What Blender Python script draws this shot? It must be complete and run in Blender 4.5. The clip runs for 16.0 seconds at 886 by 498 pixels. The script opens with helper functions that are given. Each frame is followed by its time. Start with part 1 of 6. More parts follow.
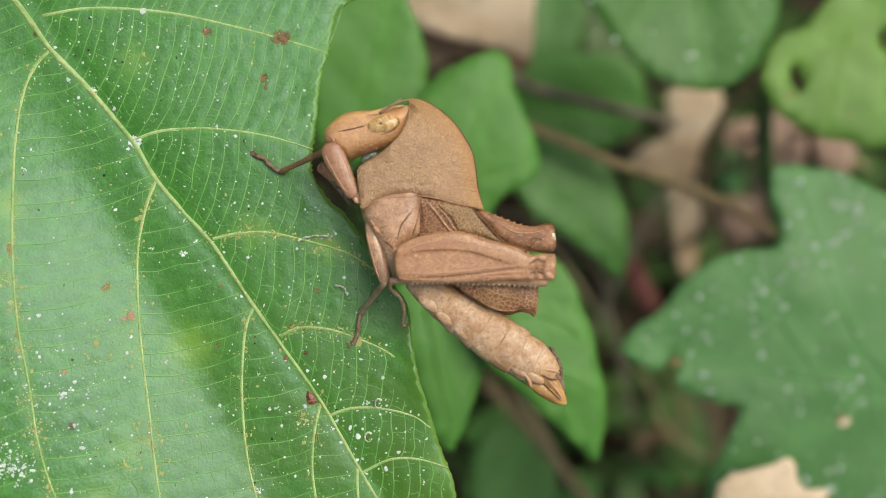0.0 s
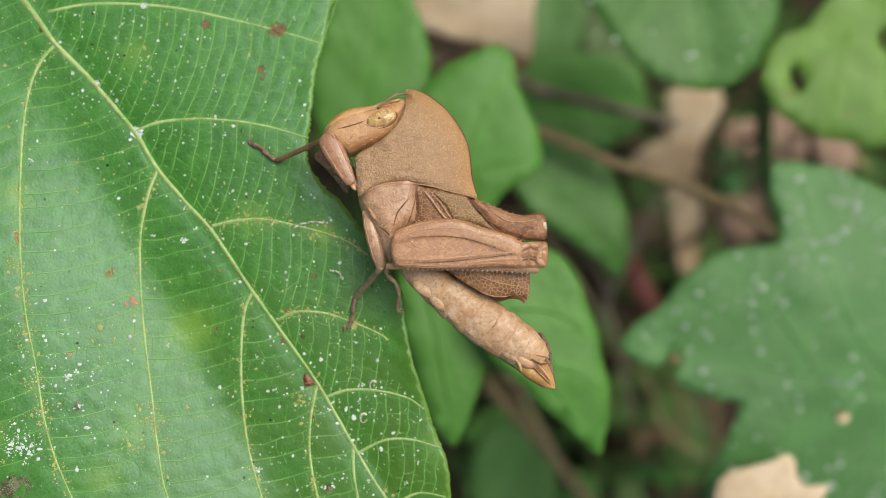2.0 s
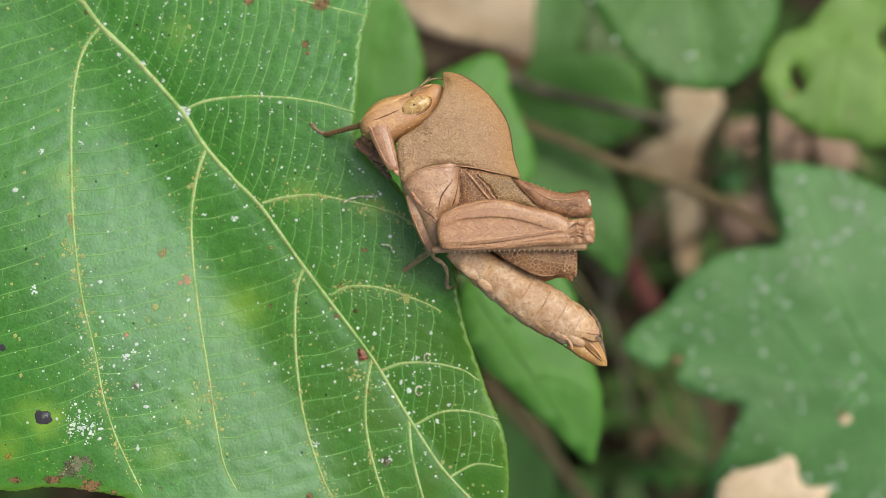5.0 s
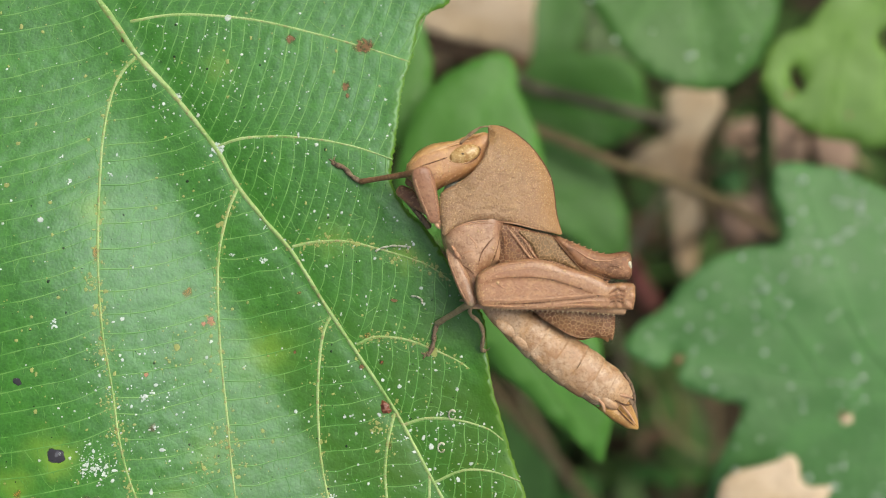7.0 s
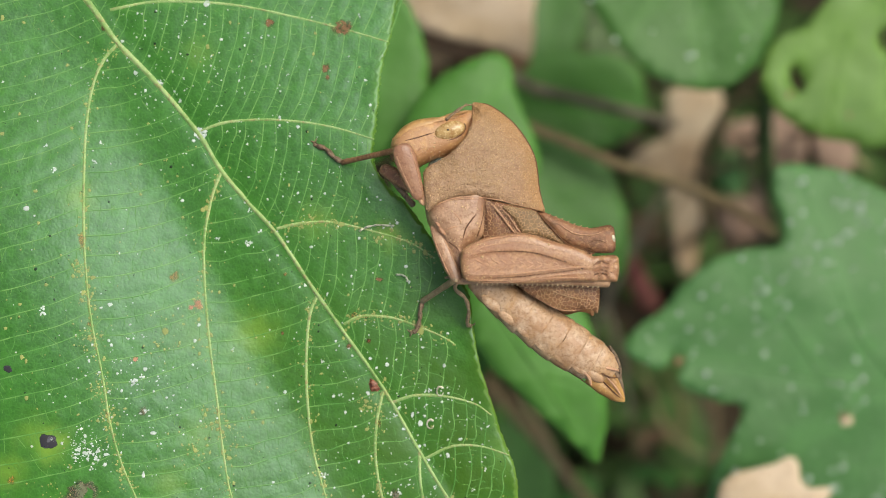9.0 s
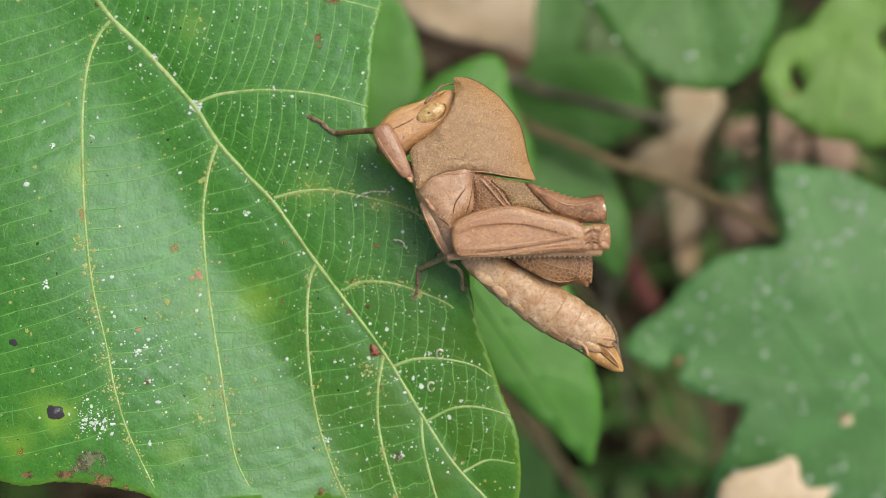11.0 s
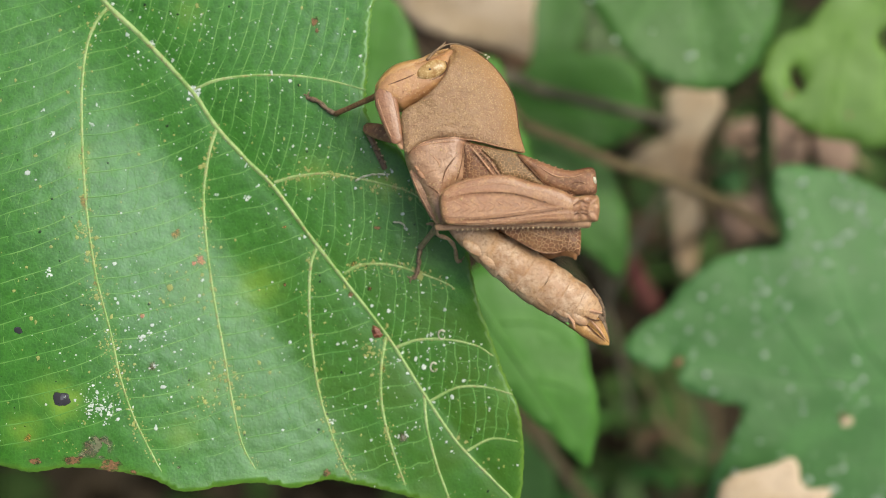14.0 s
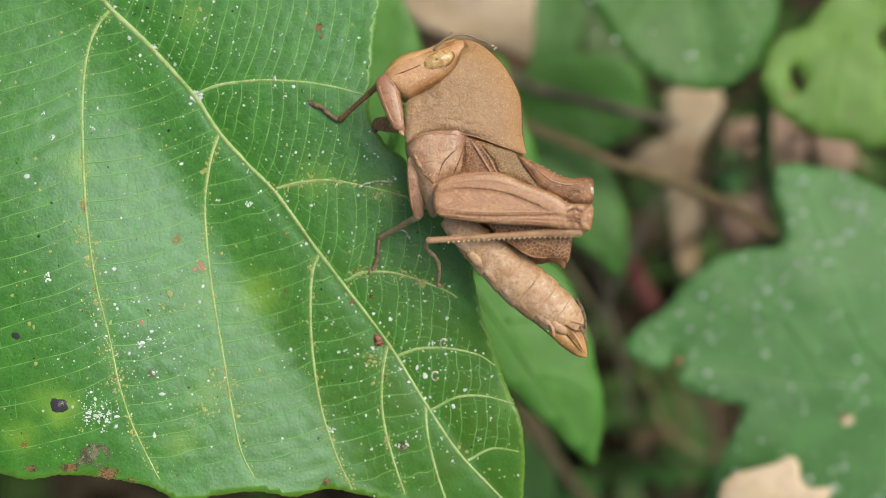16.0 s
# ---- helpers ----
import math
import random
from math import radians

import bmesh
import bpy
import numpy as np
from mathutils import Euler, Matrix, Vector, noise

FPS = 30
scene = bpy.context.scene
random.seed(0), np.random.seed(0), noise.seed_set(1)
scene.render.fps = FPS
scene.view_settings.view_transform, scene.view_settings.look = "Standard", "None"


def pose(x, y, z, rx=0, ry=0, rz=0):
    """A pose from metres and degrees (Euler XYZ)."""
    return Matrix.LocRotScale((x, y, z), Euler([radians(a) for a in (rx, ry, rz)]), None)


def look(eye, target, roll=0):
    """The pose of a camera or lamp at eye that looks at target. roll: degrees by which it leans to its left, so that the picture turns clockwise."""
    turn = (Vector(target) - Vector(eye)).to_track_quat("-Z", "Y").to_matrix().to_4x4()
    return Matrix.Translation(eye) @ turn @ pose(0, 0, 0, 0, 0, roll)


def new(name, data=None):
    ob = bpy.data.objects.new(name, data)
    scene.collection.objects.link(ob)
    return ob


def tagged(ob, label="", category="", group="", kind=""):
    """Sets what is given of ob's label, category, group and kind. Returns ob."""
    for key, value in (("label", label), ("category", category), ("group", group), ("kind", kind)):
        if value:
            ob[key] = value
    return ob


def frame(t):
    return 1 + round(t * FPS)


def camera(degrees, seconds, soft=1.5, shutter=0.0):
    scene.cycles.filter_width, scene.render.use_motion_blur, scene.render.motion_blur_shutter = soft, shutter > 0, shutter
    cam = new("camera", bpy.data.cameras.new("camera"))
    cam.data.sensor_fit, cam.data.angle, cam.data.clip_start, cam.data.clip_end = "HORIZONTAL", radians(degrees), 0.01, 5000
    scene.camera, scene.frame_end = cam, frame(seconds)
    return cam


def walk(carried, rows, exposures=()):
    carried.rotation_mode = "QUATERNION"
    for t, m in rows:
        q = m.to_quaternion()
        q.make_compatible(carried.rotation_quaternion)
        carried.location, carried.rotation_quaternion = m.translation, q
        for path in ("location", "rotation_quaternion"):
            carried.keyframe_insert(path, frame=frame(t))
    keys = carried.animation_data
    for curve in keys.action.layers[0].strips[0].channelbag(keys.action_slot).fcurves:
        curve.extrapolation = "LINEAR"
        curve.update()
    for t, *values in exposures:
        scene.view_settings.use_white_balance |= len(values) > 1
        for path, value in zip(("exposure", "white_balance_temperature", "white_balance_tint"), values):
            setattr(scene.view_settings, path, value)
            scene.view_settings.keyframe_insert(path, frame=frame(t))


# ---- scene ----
from mathutils.geometry import delaunay_2d_cdt
from mathutils.kdtree import KDTree

# Plan units: 15.68 to the millimetre on the perch leaf, u to the right, v down, the camera's axis at (784, 441).
UNIT = 1 / 15.68          # millimetres
DIST = 120.71             # millimetres from the camera to the perch leaf
Z0 = 260.0                # height of the perch leaf over the ground, millimetres
MM = 0.001
EXPOSURE = 0.14          # stops

cam = camera(45, 16.0, soft=0.95)
cam.data.dof.use_dof = True
cam.data.dof.focus_distance = (DIST - 3.8) * MM
cam.data.dof.aperture_fstop = 11.8
walk(cam, [(0.0, pose(0, 0, (Z0 + DIST) * MM)), (16.0, pose(0, 0, (Z0 + DIST) * MM))],
     exposures=[(0.0, EXPOSURE, 6850, 4), (16.0, EXPOSURE, 6850, 4)])

# ---- world and sun: overcast sky over a clearing ----
SUN_ELEVATION, SUN_TURN = 60, 50
world = bpy.data.worlds.new("world")
world.use_nodes = True
scene.world = world
sky = world.node_tree.nodes.new("ShaderNodeTexSky")
sky.sky_type, sky.sun_disc = "NISHITA", False
sky.sun_elevation, sky.sun_rotation = radians(SUN_ELEVATION), radians(SUN_TURN)
sky.air_density, sky.dust_density = 1.0, 6.0
back = world.node_tree.nodes["Background"]
back.inputs["Strength"].default_value = 0.14
world.node_tree.links.new(sky.outputs[0], back.inputs[0])

sun = new("sun", bpy.data.lights.new("sun", "SUN"))
sun.data.energy, sun.data.angle, sun.data.color = 1.75, radians(36), (0.97, 0.99, 1.0)
a, e = radians(SUN_TURN), radians(SUN_ELEVATION)
toward = Vector((math.sin(a) * math.cos(e), math.cos(a) * math.cos(e), math.sin(e)))
sun.matrix_world = look(toward * 2, (0, 0, 0))


# ---- materials ----
def material(name, base, rough=0.5, spec=0.5, patches=(), bumps=(), attrs=(), cells=None, dots=None, sub=0.0, rand=0.0, porous=None):
    """base colour; patches (scale, colour, low, high, share) of noise; bumps (kind, scale, strength);
    attrs (attribute, colour, share); cells (scale, colour, width, share) draws a net of veins;
    dots (scale, colour, radius, share) strews small round grains; porous (scale, low, high, most) leaves gaps in a thin crust."""
    m = bpy.data.materials.new(name)
    m.use_nodes = True
    nt, N = m.node_tree, m.node_tree.nodes
    bsdf = N["Principled BSDF"]
    tc = N.new("ShaderNodeTexCoord")
    rgb = N.new("ShaderNodeRGB")
    rgb.outputs[0].default_value = (*base, 1)
    colour = rgb.outputs[0]

    def mix(factor, col, kind="MIX"):
        nonlocal colour
        n = N.new("ShaderNodeMix")
        n.data_type, n.blend_type = "RGBA", kind
        nt.links.new(factor, n.inputs[0])
        nt.links.new(colour, n.inputs[6])
        n.inputs[7].default_value = (*col, 1)
        colour = n.outputs[2]

    def ramp(value, low, high, share):
        n = N.new("ShaderNodeMapRange")
        n.inputs[1].default_value, n.inputs[2].default_value, n.inputs[4].default_value = low, high, share
        nt.links.new(value, n.inputs[0])
        return n.outputs[0]

    for scale, col, low, high, share in patches:
        n = N.new("ShaderNodeTexNoise")
        n.inputs["Scale"].default_value, n.inputs["Detail"].default_value, n.inputs["Roughness"].default_value = scale, 5, 0.6
        nt.links.new(tc.outputs["Object"], n.inputs["Vector"])
        mix(ramp(n.outputs["Fac"], low, high, share), col)
    if cells:
        scale, col, width, share = cells
        n = N.new("ShaderNodeTexVoronoi")
        n.feature = "DISTANCE_TO_EDGE"
        n.inputs["Scale"].default_value = scale
        nt.links.new(tc.outputs["Object"], n.inputs["Vector"])
        mix(ramp(n.outputs["Distance"], width, 0.0, share), col)
    if dots:
        scale, col, radius, share = dots
        n = N.new("ShaderNodeTexVoronoi")
        n.inputs["Scale"].default_value = scale
        nt.links.new(tc.outputs["Object"], n.inputs["Vector"])
        mix(ramp(n.outputs["Distance"], radius, radius * 0.5, share), col)
    for attr, col, share in attrs:
        n = N.new("ShaderNodeAttribute")
        n.attribute_name = attr
        mix(ramp(n.outputs["Fac"], 0.0, 1.0, share), col)
    if rand:
        n = N.new("ShaderNodeObjectInfo")
        g = N.new("ShaderNodeNewGeometry")
        add = N.new("ShaderNodeMath")
        nt.links.new(n.outputs["Random"], add.inputs[0])
        nt.links.new(g.outputs["Random Per Island"], add.inputs[1])
        mix(ramp(add.outputs[0], 0.0, 1.6, rand), tuple(c * 0.35 for c in base))
    nt.links.new(colour, bsdf.inputs["Base Color"])
    bsdf.inputs["Roughness"].default_value = rough
    bsdf.inputs["Specular IOR Level"].default_value = spec
    if sub:
        bsdf.inputs["Subsurface Weight"].default_value = sub
        bsdf.inputs["Subsurface Radius"].default_value = (1.0, 0.6, 0.3)
        bsdf.inputs["Subsurface Scale"].default_value = 0.0006
    if porous:
        n = N.new("ShaderNodeTexNoise")
        n.inputs["Scale"].default_value, n.inputs["Detail"].default_value = porous[0], 4
        nt.links.new(tc.outputs["Object"], n.inputs["Vector"])
        g = N.new("ShaderNodeAttribute")
        g.attribute_name = "cover"
        add = N.new("ShaderNodeMath")
        nt.links.new(n.outputs["Fac"], add.inputs[0])
        nt.links.new(g.outputs["Fac"], add.inputs[1])
        nt.links.new(ramp(add.outputs[0], porous[1], porous[2], porous[3]), bsdf.inputs["Alpha"])
    normal = None
    for kind, scale, strength, dist in bumps:
        if kind == "noise":
            n = N.new("ShaderNodeTexNoise")
            n.inputs["Detail"].default_value = 4
            height = n.outputs["Fac"]
        elif kind == "wrinkle":
            n = N.new("ShaderNodeTexNoise")
            n.inputs["Detail"].default_value, n.inputs["Distortion"].default_value = 2, 1.6
            height = n.outputs["Fac"]
        else:
            n = N.new("ShaderNodeTexVoronoi")
            if kind == "net":
                n.feature = "DISTANCE_TO_EDGE"
            height = n.outputs["Distance"]
        n.inputs["Scale"].default_value = scale
        nt.links.new(tc.outputs["Object"], n.inputs["Vector"])
        b = N.new("ShaderNodeBump")
        b.inputs["Strength"].default_value, b.inputs["Distance"].default_value = strength, dist
        b.invert = kind == "cells"
        nt.links.new(height, b.inputs["Height"])
        if normal:
            nt.links.new(normal, b.inputs["Normal"])
        normal = b.outputs[0]
    if normal:
        nt.links.new(normal, bsdf.inputs["Normal"])
    return m


LEAF_GREEN = material("perch_leaf_green", (0.031, 0.134, 0.006), 0.35, 0.47,
                      patches=[(60, (0.026, 0.110, 0.008), 0.4, 0.60, 0.6), (420, (0.050, 0.190, 0.014), 0.48, 0.65, 0.6),
                               (900, (0.019, 0.092, 0.004), 0.46, 0.62, 0.45), (2600, (0.014, 0.072, 0.005), 0.47, 0.62, 0.25)],
                      cells=(1800, (0.060, 0.205, 0.020), 0.10, 0.45),
                      attrs=[("vein", (0.095, 0.275, 0.042), 0.5), ("apex_shade", (0.043, 0.110, 0.0), 0.95), ("stain", (0.22, 0.36, 0.03), 0.8)],
                      bumps=[("net", 2100, 0.11, 0.0002), ("noise", 4500, 0.05, 0.0002), ("noise", 1000, 0.07, 0.0004)])
LEAF_GREEN.node_tree.nodes["Principled BSDF"].inputs["Specular Tint"].default_value = (0.76, 0.97, 1.0, 1)    # blue of the reflected sky, put into the tint of the sheen
VEIN = material("vein_yellow_green", (0.30, 0.42, 0.155), 0.5, 0.4,
                patches=[(300, (0.15, 0.28, 0.06), 0.42, 0.6, 0.8), (900, (0.36, 0.33, 0.13), 0.54, 0.66, 0.6), (2500, (0.40, 0.46, 0.24), 0.54, 0.64, 0.6), (1700, (0.26, 0.19, 0.09), 0.57, 0.64, 0.75)],
                bumps=[("noise", 2500, 0.5, 0.0003)])
VEINLET = material("veinlet_green", (0.120, 0.275, 0.062), 0.5, 0.4, patches=[(500, (0.055, 0.20, 0.030), 0.42, 0.60, 0.85)])
SPECK = material("white_speck", (0.72, 0.79, 0.74), 0.8, 0.2, rand=0.6, patches=[(3000, (0.42, 0.54, 0.42), 0.45, 0.6, 0.8)], porous=(2600, 0.70, 0.98, 0.92))
SPECK_PLAIN = material("chalky_speck", (0.66, 0.75, 0.67), 0.7, 0.3, rand=0.6)
BLACK_SPECK = material("dark_speck", (0.012, 0.030, 0.012), 0.7, 0.2)
FLECK = material("yellow_fleck", (0.38, 0.43, 0.13), 0.6, 0.3, rand=0.5, porous=(3500, 0.68, 1.05, 0.85))
RUST = material("rust_spot", (0.14, 0.050, 0.020), 0.6, 0.3, patches=[(1500, (0.07, 0.020, 0.008), 0.45, 0.6, 0.8)], porous=(2200, 0.92, 1.3, 0.85))
ORANGE = material("orange_spot", (0.33, 0.15, 0.035), 0.6, 0.3, patches=[(1500, (0.16, 0.20, 0.03), 0.45, 0.6, 0.7)], porous=(2200, 0.85, 1.35, 0.55))
PINK = material("pink_spot", (0.50, 0.22, 0.15), 0.6, 0.3, patches=[(1500, (0.30, 0.25, 0.07), 0.45, 0.6, 0.7)], porous=(2200, 0.75, 1.3, 0.75))
SCAB = material("red_brown_scab", (0.17, 0.048, 0.020), 0.28, 0.5, patches=[(1200, (0.08, 0.02, 0.010), 0.45, 0.6, 0.8), (2500, (0.30, 0.13, 0.06), 0.56, 0.64, 0.7)], bumps=[("noise", 1500, 0.8, 0.0003)])
BROWN_PATCH = material("brown_patch", (0.215, 0.120, 0.060), 0.8, 0.2, patches=[(1600, (0.06, 0.045, 0.02), 0.45, 0.6, 0.9)], porous=(2300, 1.0, 1.25, 0.8))
GREY_PATCH = material("grey_patch", (0.19, 0.20, 0.12), 0.8, 0.2, patches=[(1200, (0.09, 0.07, 0.045), 0.4, 0.6, 0.9)], porous=(1300, 0.85, 1.3, 0.75))
BLACK_SPOT = material("black_spot", (0.018, 0.016, 0.022), 0.45, 0.4, patches=[(900, (0.10, 0.10, 0.12), 0.55, 0.65, 0.8)], porous=(1800, 0.6, 0.8, 1.0))
FIBRE = material("pale_fibre", (0.50, 0.50, 0.40), 0.7, 0.2, patches=[(1500, (0.25, 0.22, 0.15), 0.5, 0.6, 0.8)])

GRAIN = [("cells", 4200, 0.22, 0.00012), ("noise", 2600, 0.13, 0.0002), ("noise", 600, 0.10, 0.0005)]
COARSE = [("wrinkle", 2600, 0.68, 0.00034), ("cells", 4200, 0.28, 0.00015), ("noise", 700, 0.25, 0.0005)]
PRONOTUM = material("pronotum_brown", (0.344, 0.195, 0.098), 0.37, 0.68, dots=(3700, (0.498, 0.334, 0.162), 0.24, 0.6),
                    patches=[(90, (0.318, 0.191, 0.086), 0.42, 0.6, 0.7), (450, (0.275, 0.15, 0.077), 0.46, 0.62, 0.55),
                             (1300, (0.413, 0.252, 0.138), 0.50, 0.62, 0.45), (2600, (0.175, 0.087, 0.043), 0.52, 0.62, 0.4)],
                    attrs=[("rim", (0.381, 0.195, 0.065), 0.65)], bumps=COARSE)
HEAD_TAN = material("head_tan", (0.42, 0.218, 0.096), 0.37, 0.68, dots=(2600, (0.6, 0.408, 0.167), 0.17, 0.6),
                    patches=[(120, (0.36, 0.157, 0.054), 0.42, 0.6, 0.8), (1200, (0.54, 0.314, 0.117), 0.5, 0.62, 0.6), (3400, (0.28, 0.123, 0.047), 0.53, 0.62, 0.3)],
                    bumps=GRAIN)
BROW = material("brow_orange_tan", (0.45, 0.254, 0.095), 0.37, 0.68, patches=[(300, (0.4, 0.194, 0.057), 0.45, 0.6, 0.7), (1500, (0.56, 0.339, 0.121), 0.5, 0.62, 0.6)], bumps=GRAIN)
PLEURA = material("pleura_brown", (0.359, 0.203, 0.113), 0.37, 0.68, dots=(2600, (0.541, 0.365, 0.204), 0.16, 0.5),
                  patches=[(200, (0.286, 0.137, 0.07), 0.42, 0.6, 0.8), (900, (0.499, 0.309, 0.187), 0.49, 0.62, 0.7), (3000, (0.208, 0.097, 0.046), 0.52, 0.60, 0.6)],
                  bumps=GRAIN)
FEMUR = material("femur_reddish_brown", (0.34, 0.171, 0.084), 0.37, 0.68, dots=(2800, (0.5, 0.306, 0.151), 0.16, 0.5),
                 patches=[(150, (0.32, 0.138, 0.065), 0.42, 0.6, 0.8), (1000, (0.47, 0.262, 0.122), 0.49, 0.62, 0.7), (3000, (0.22, 0.094, 0.041), 0.52, 0.60, 0.6)],
                 bumps=GRAIN)
FORE = material("front_thigh_red_brown", (0.325, 0.16, 0.085), 0.37, 0.68, dots=(2800, (0.45, 0.262, 0.139), 0.16, 0.5),
                patches=[(150, (0.25, 0.107, 0.056), 0.42, 0.6, 0.8), (1000, (0.37, 0.199, 0.107), 0.49, 0.62, 0.6), (3000, (0.18, 0.078, 0.039), 0.52, 0.60, 0.6)], bumps=GRAIN)
RIDGE = material("ridge_pale", (0.473, 0.263, 0.149), 0.48, 0.4, patches=[(500, (0.326, 0.154, 0.082), 0.42, 0.6, 0.8), (3000, (0.588, 0.377, 0.231), 0.52, 0.62, 0.6)], bumps=GRAIN[:2])
LINE = material("line_dark", (0.135, 0.060, 0.024), 0.6, 0.3, patches=[(1500, (0.07, 0.029, 0.014), 0.45, 0.6, 0.8)])
WING = material("wing_membrane", (0.195, 0.082, 0.038), 0.42, 0.4,
                patches=[(150, (0.25, 0.125, 0.05), 0.45, 0.6, 0.8), (1600, (0.12, 0.052, 0.021), 0.48, 0.6, 0.6)], bumps=[("noise", 2500, 0.4, 0.0003)])
WING_TAN = material("wing_tan", (0.200, 0.125, 0.058), 0.45, 0.4,
                    patches=[(500, (0.25, 0.160, 0.076), 0.46, 0.6, 0.7), (2600, (0.17, 0.092, 0.041), 0.54, 0.62, 0.7)], bumps=[("noise", 2500, 0.4, 0.0003)])
WING_VEIN = material("wing_vein_pale", (0.52, 0.325, 0.175), 0.42, 0.45, patches=[(600, (0.34, 0.185, 0.077), 0.42, 0.6, 0.8), (3000, (0.52, 0.36, 0.181), 0.54, 0.62, 0.6)])
ABDOMEN = material("abdomen_tan", (0.46, 0.3, 0.17), 0.42, 0.50,
                   patches=[(260, (0.34, 0.18, 0.086), 0.42, 0.58, 0.85), (500, (0.63, 0.48, 0.332), 0.48, 0.62, 0.55), (420, (0.47, 0.263, 0.105), 0.55, 0.66, 0.5), (3000, (0.25, 0.132, 0.061), 0.52, 0.60, 0.6)],
                   bumps=GRAIN)
OVIPOSITOR = material("ovipositor_amber", (0.45, 0.245, 0.074), 0.4, 0.45, patches=[(400, (0.27, 0.13, 0.041), 0.45, 0.6, 0.8), (2500, (0.56, 0.37, 0.144), 0.53, 0.65, 0.6)], bumps=GRAIN[:2])
LEG = material("leg_brown", (0.36, 0.255, 0.15), 0.55, 0.3, patches=[(900, (0.18, 0.125, 0.077), 0.42, 0.58, 0.8), (3000, (0.26, 0.18, 0.107), 0.53, 0.62, 0.6)],
               bumps=[("noise", 2500, 0.8, 0.0003)])
LEG_DARK = material("leg_dark", (0.18, 0.122, 0.076), 0.55, 0.3, patches=[(1200, (0.20, 0.125, 0.073), 0.5, 0.62, 0.8), (3000, (0.03, 0.016, 0.012), 0.52, 0.6, 0.7)], bumps=[("noise", 2500, 0.8, 0.0003)])
TIBIA = material("tibia_pale", (0.40, 0.24, 0.133), 0.45, 0.4, patches=[(500, (0.26, 0.13, 0.065), 0.45, 0.6, 0.7), (3000, (0.2, 0.1, 0.052), 0.53, 0.62, 0.5)], bumps=GRAIN[:2])
SPINE = material("spine_cream", (0.62, 0.46, 0.267), 0.45, 0.4)
EYE = material("eye_tan", (0.44, 0.275, 0.107), 0.25, 0.5, patches=[(1600, (0.32, 0.17, 0.056), 0.50, 0.58, 0.8), (3500, (0.66, 0.5, 0.241), 0.52, 0.6, 0.6)])
GRANULE = material("granule_pale", (0.50, 0.33, 0.163), 0.4, 0.5)
PUPIL = material("pupil_black", (0.015, 0.008, 0.005), 0.3, 0.5)
MOUTH = material("mouth_brown", (0.27, 0.128, 0.065), 0.5, 0.35, patches=[(600, (0.13, 0.060, 0.031), 0.45, 0.58, 0.8), (2500, (0.38, 0.22, 0.112), 0.53, 0.62, 0.7)], bumps=GRAIN[:2])
CHALK = material("chalky_cream", (0.60, 0.57, 0.44), 0.6, 0.3, patches=[(2500, (0.36, 0.30, 0.20), 0.47, 0.6, 0.8)])
MEMBRANE = material("membrane_pale", (0.26, 0.27, 0.21), 0.35, 0.5, patches=[(1500, (0.10, 0.12, 0.11), 0.42, 0.58, 0.9)])
ANTENNA = material("antenna_brown", (0.26, 0.175, 0.10), 0.6, 0.3, patches=[(1500, (0.10, 0.06, 0.04), 0.48, 0.6, 0.8)])


def green(name, base, dark, spots=0.0):
    p = [(25, dark, 0.4, 0.65, 0.8), (160, tuple(c * 1.25 for c in base), 0.5, 0.7, 0.6), (900, dark, 0.5, 0.75, 0.5)]
    if spots:
        p.append((420, (0.55, 0.62, 0.52), 0.68, 0.76, spots))
    return material(name, base, 0.5, 0.3, patches=p, attrs=[("vein", tuple(c * 1.5 for c in base), 0.5)],
                    bumps=[("net", 350, 0.4, 0.0006), ("noise", 60, 0.4, 0.002)])


BRIGHT = green("bright_green", (0.058, 0.166, 0.025), (0.050, 0.146, 0.020))
MID = green("mid_green", (0.054, 0.140, 0.027), (0.042, 0.116, 0.020))
DEEP = green("deep_green", (0.044, 0.122, 0.021), (0.034, 0.096, 0.017))
OLIVE = green("olive_green", (0.048, 0.095, 0.018), (0.030, 0.064, 0.013))
DUSTY = green("dusty_green", (0.060, 0.155, 0.044), (0.047, 0.126, 0.034), 0.4)
YELLOWISH = green("yellow_green", (0.105, 0.205, 0.034), (0.075, 0.160, 0.026))
DEAD_CREAM = material("dead_leaf_cream", (0.53, 0.42, 0.30), 0.75, 0.2, patches=[(60, (0.48, 0.36, 0.22), 0.42, 0.62, 0.8), (700, (0.34, 0.24, 0.14), 0.55, 0.68, 0.5)],
                      bumps=[("noise", 250, 0.5, 0.002)])
DEAD_PALE = material("dead_leaf_pale", (0.44, 0.35, 0.235), 0.75, 0.2, patches=[(60, (0.36, 0.24, 0.13), 0.42, 0.62, 0.8), (700, (0.24, 0.15, 0.08), 0.55, 0.72, 0.6)],
                     bumps=[("noise", 250, 0.5, 0.002)])
DEAD_BROWN = material("dead_leaf_brown", (0.23, 0.145, 0.085), 0.8, 0.2, patches=[(60, (0.12, 0.070, 0.040), 0.42, 0.62, 0.8)],
                      bumps=[("noise", 250, 0.5, 0.002)])
DEAD_ROSE = material("dead_leaf_rose", (0.27, 0.185, 0.135), 0.8, 0.2, patches=[(90, (0.15, 0.095, 0.065), 0.42, 0.62, 0.8), (500, (0.34, 0.25, 0.18), 0.52, 0.66, 0.6)],
                      bumps=[("noise", 250, 0.5, 0.002)])
DEAD_RED = material("dead_leaf_red", (0.125, 0.034, 0.030), 0.7, 0.3, patches=[(80, (0.09, 0.030, 0.020), 0.42, 0.62, 0.8)])
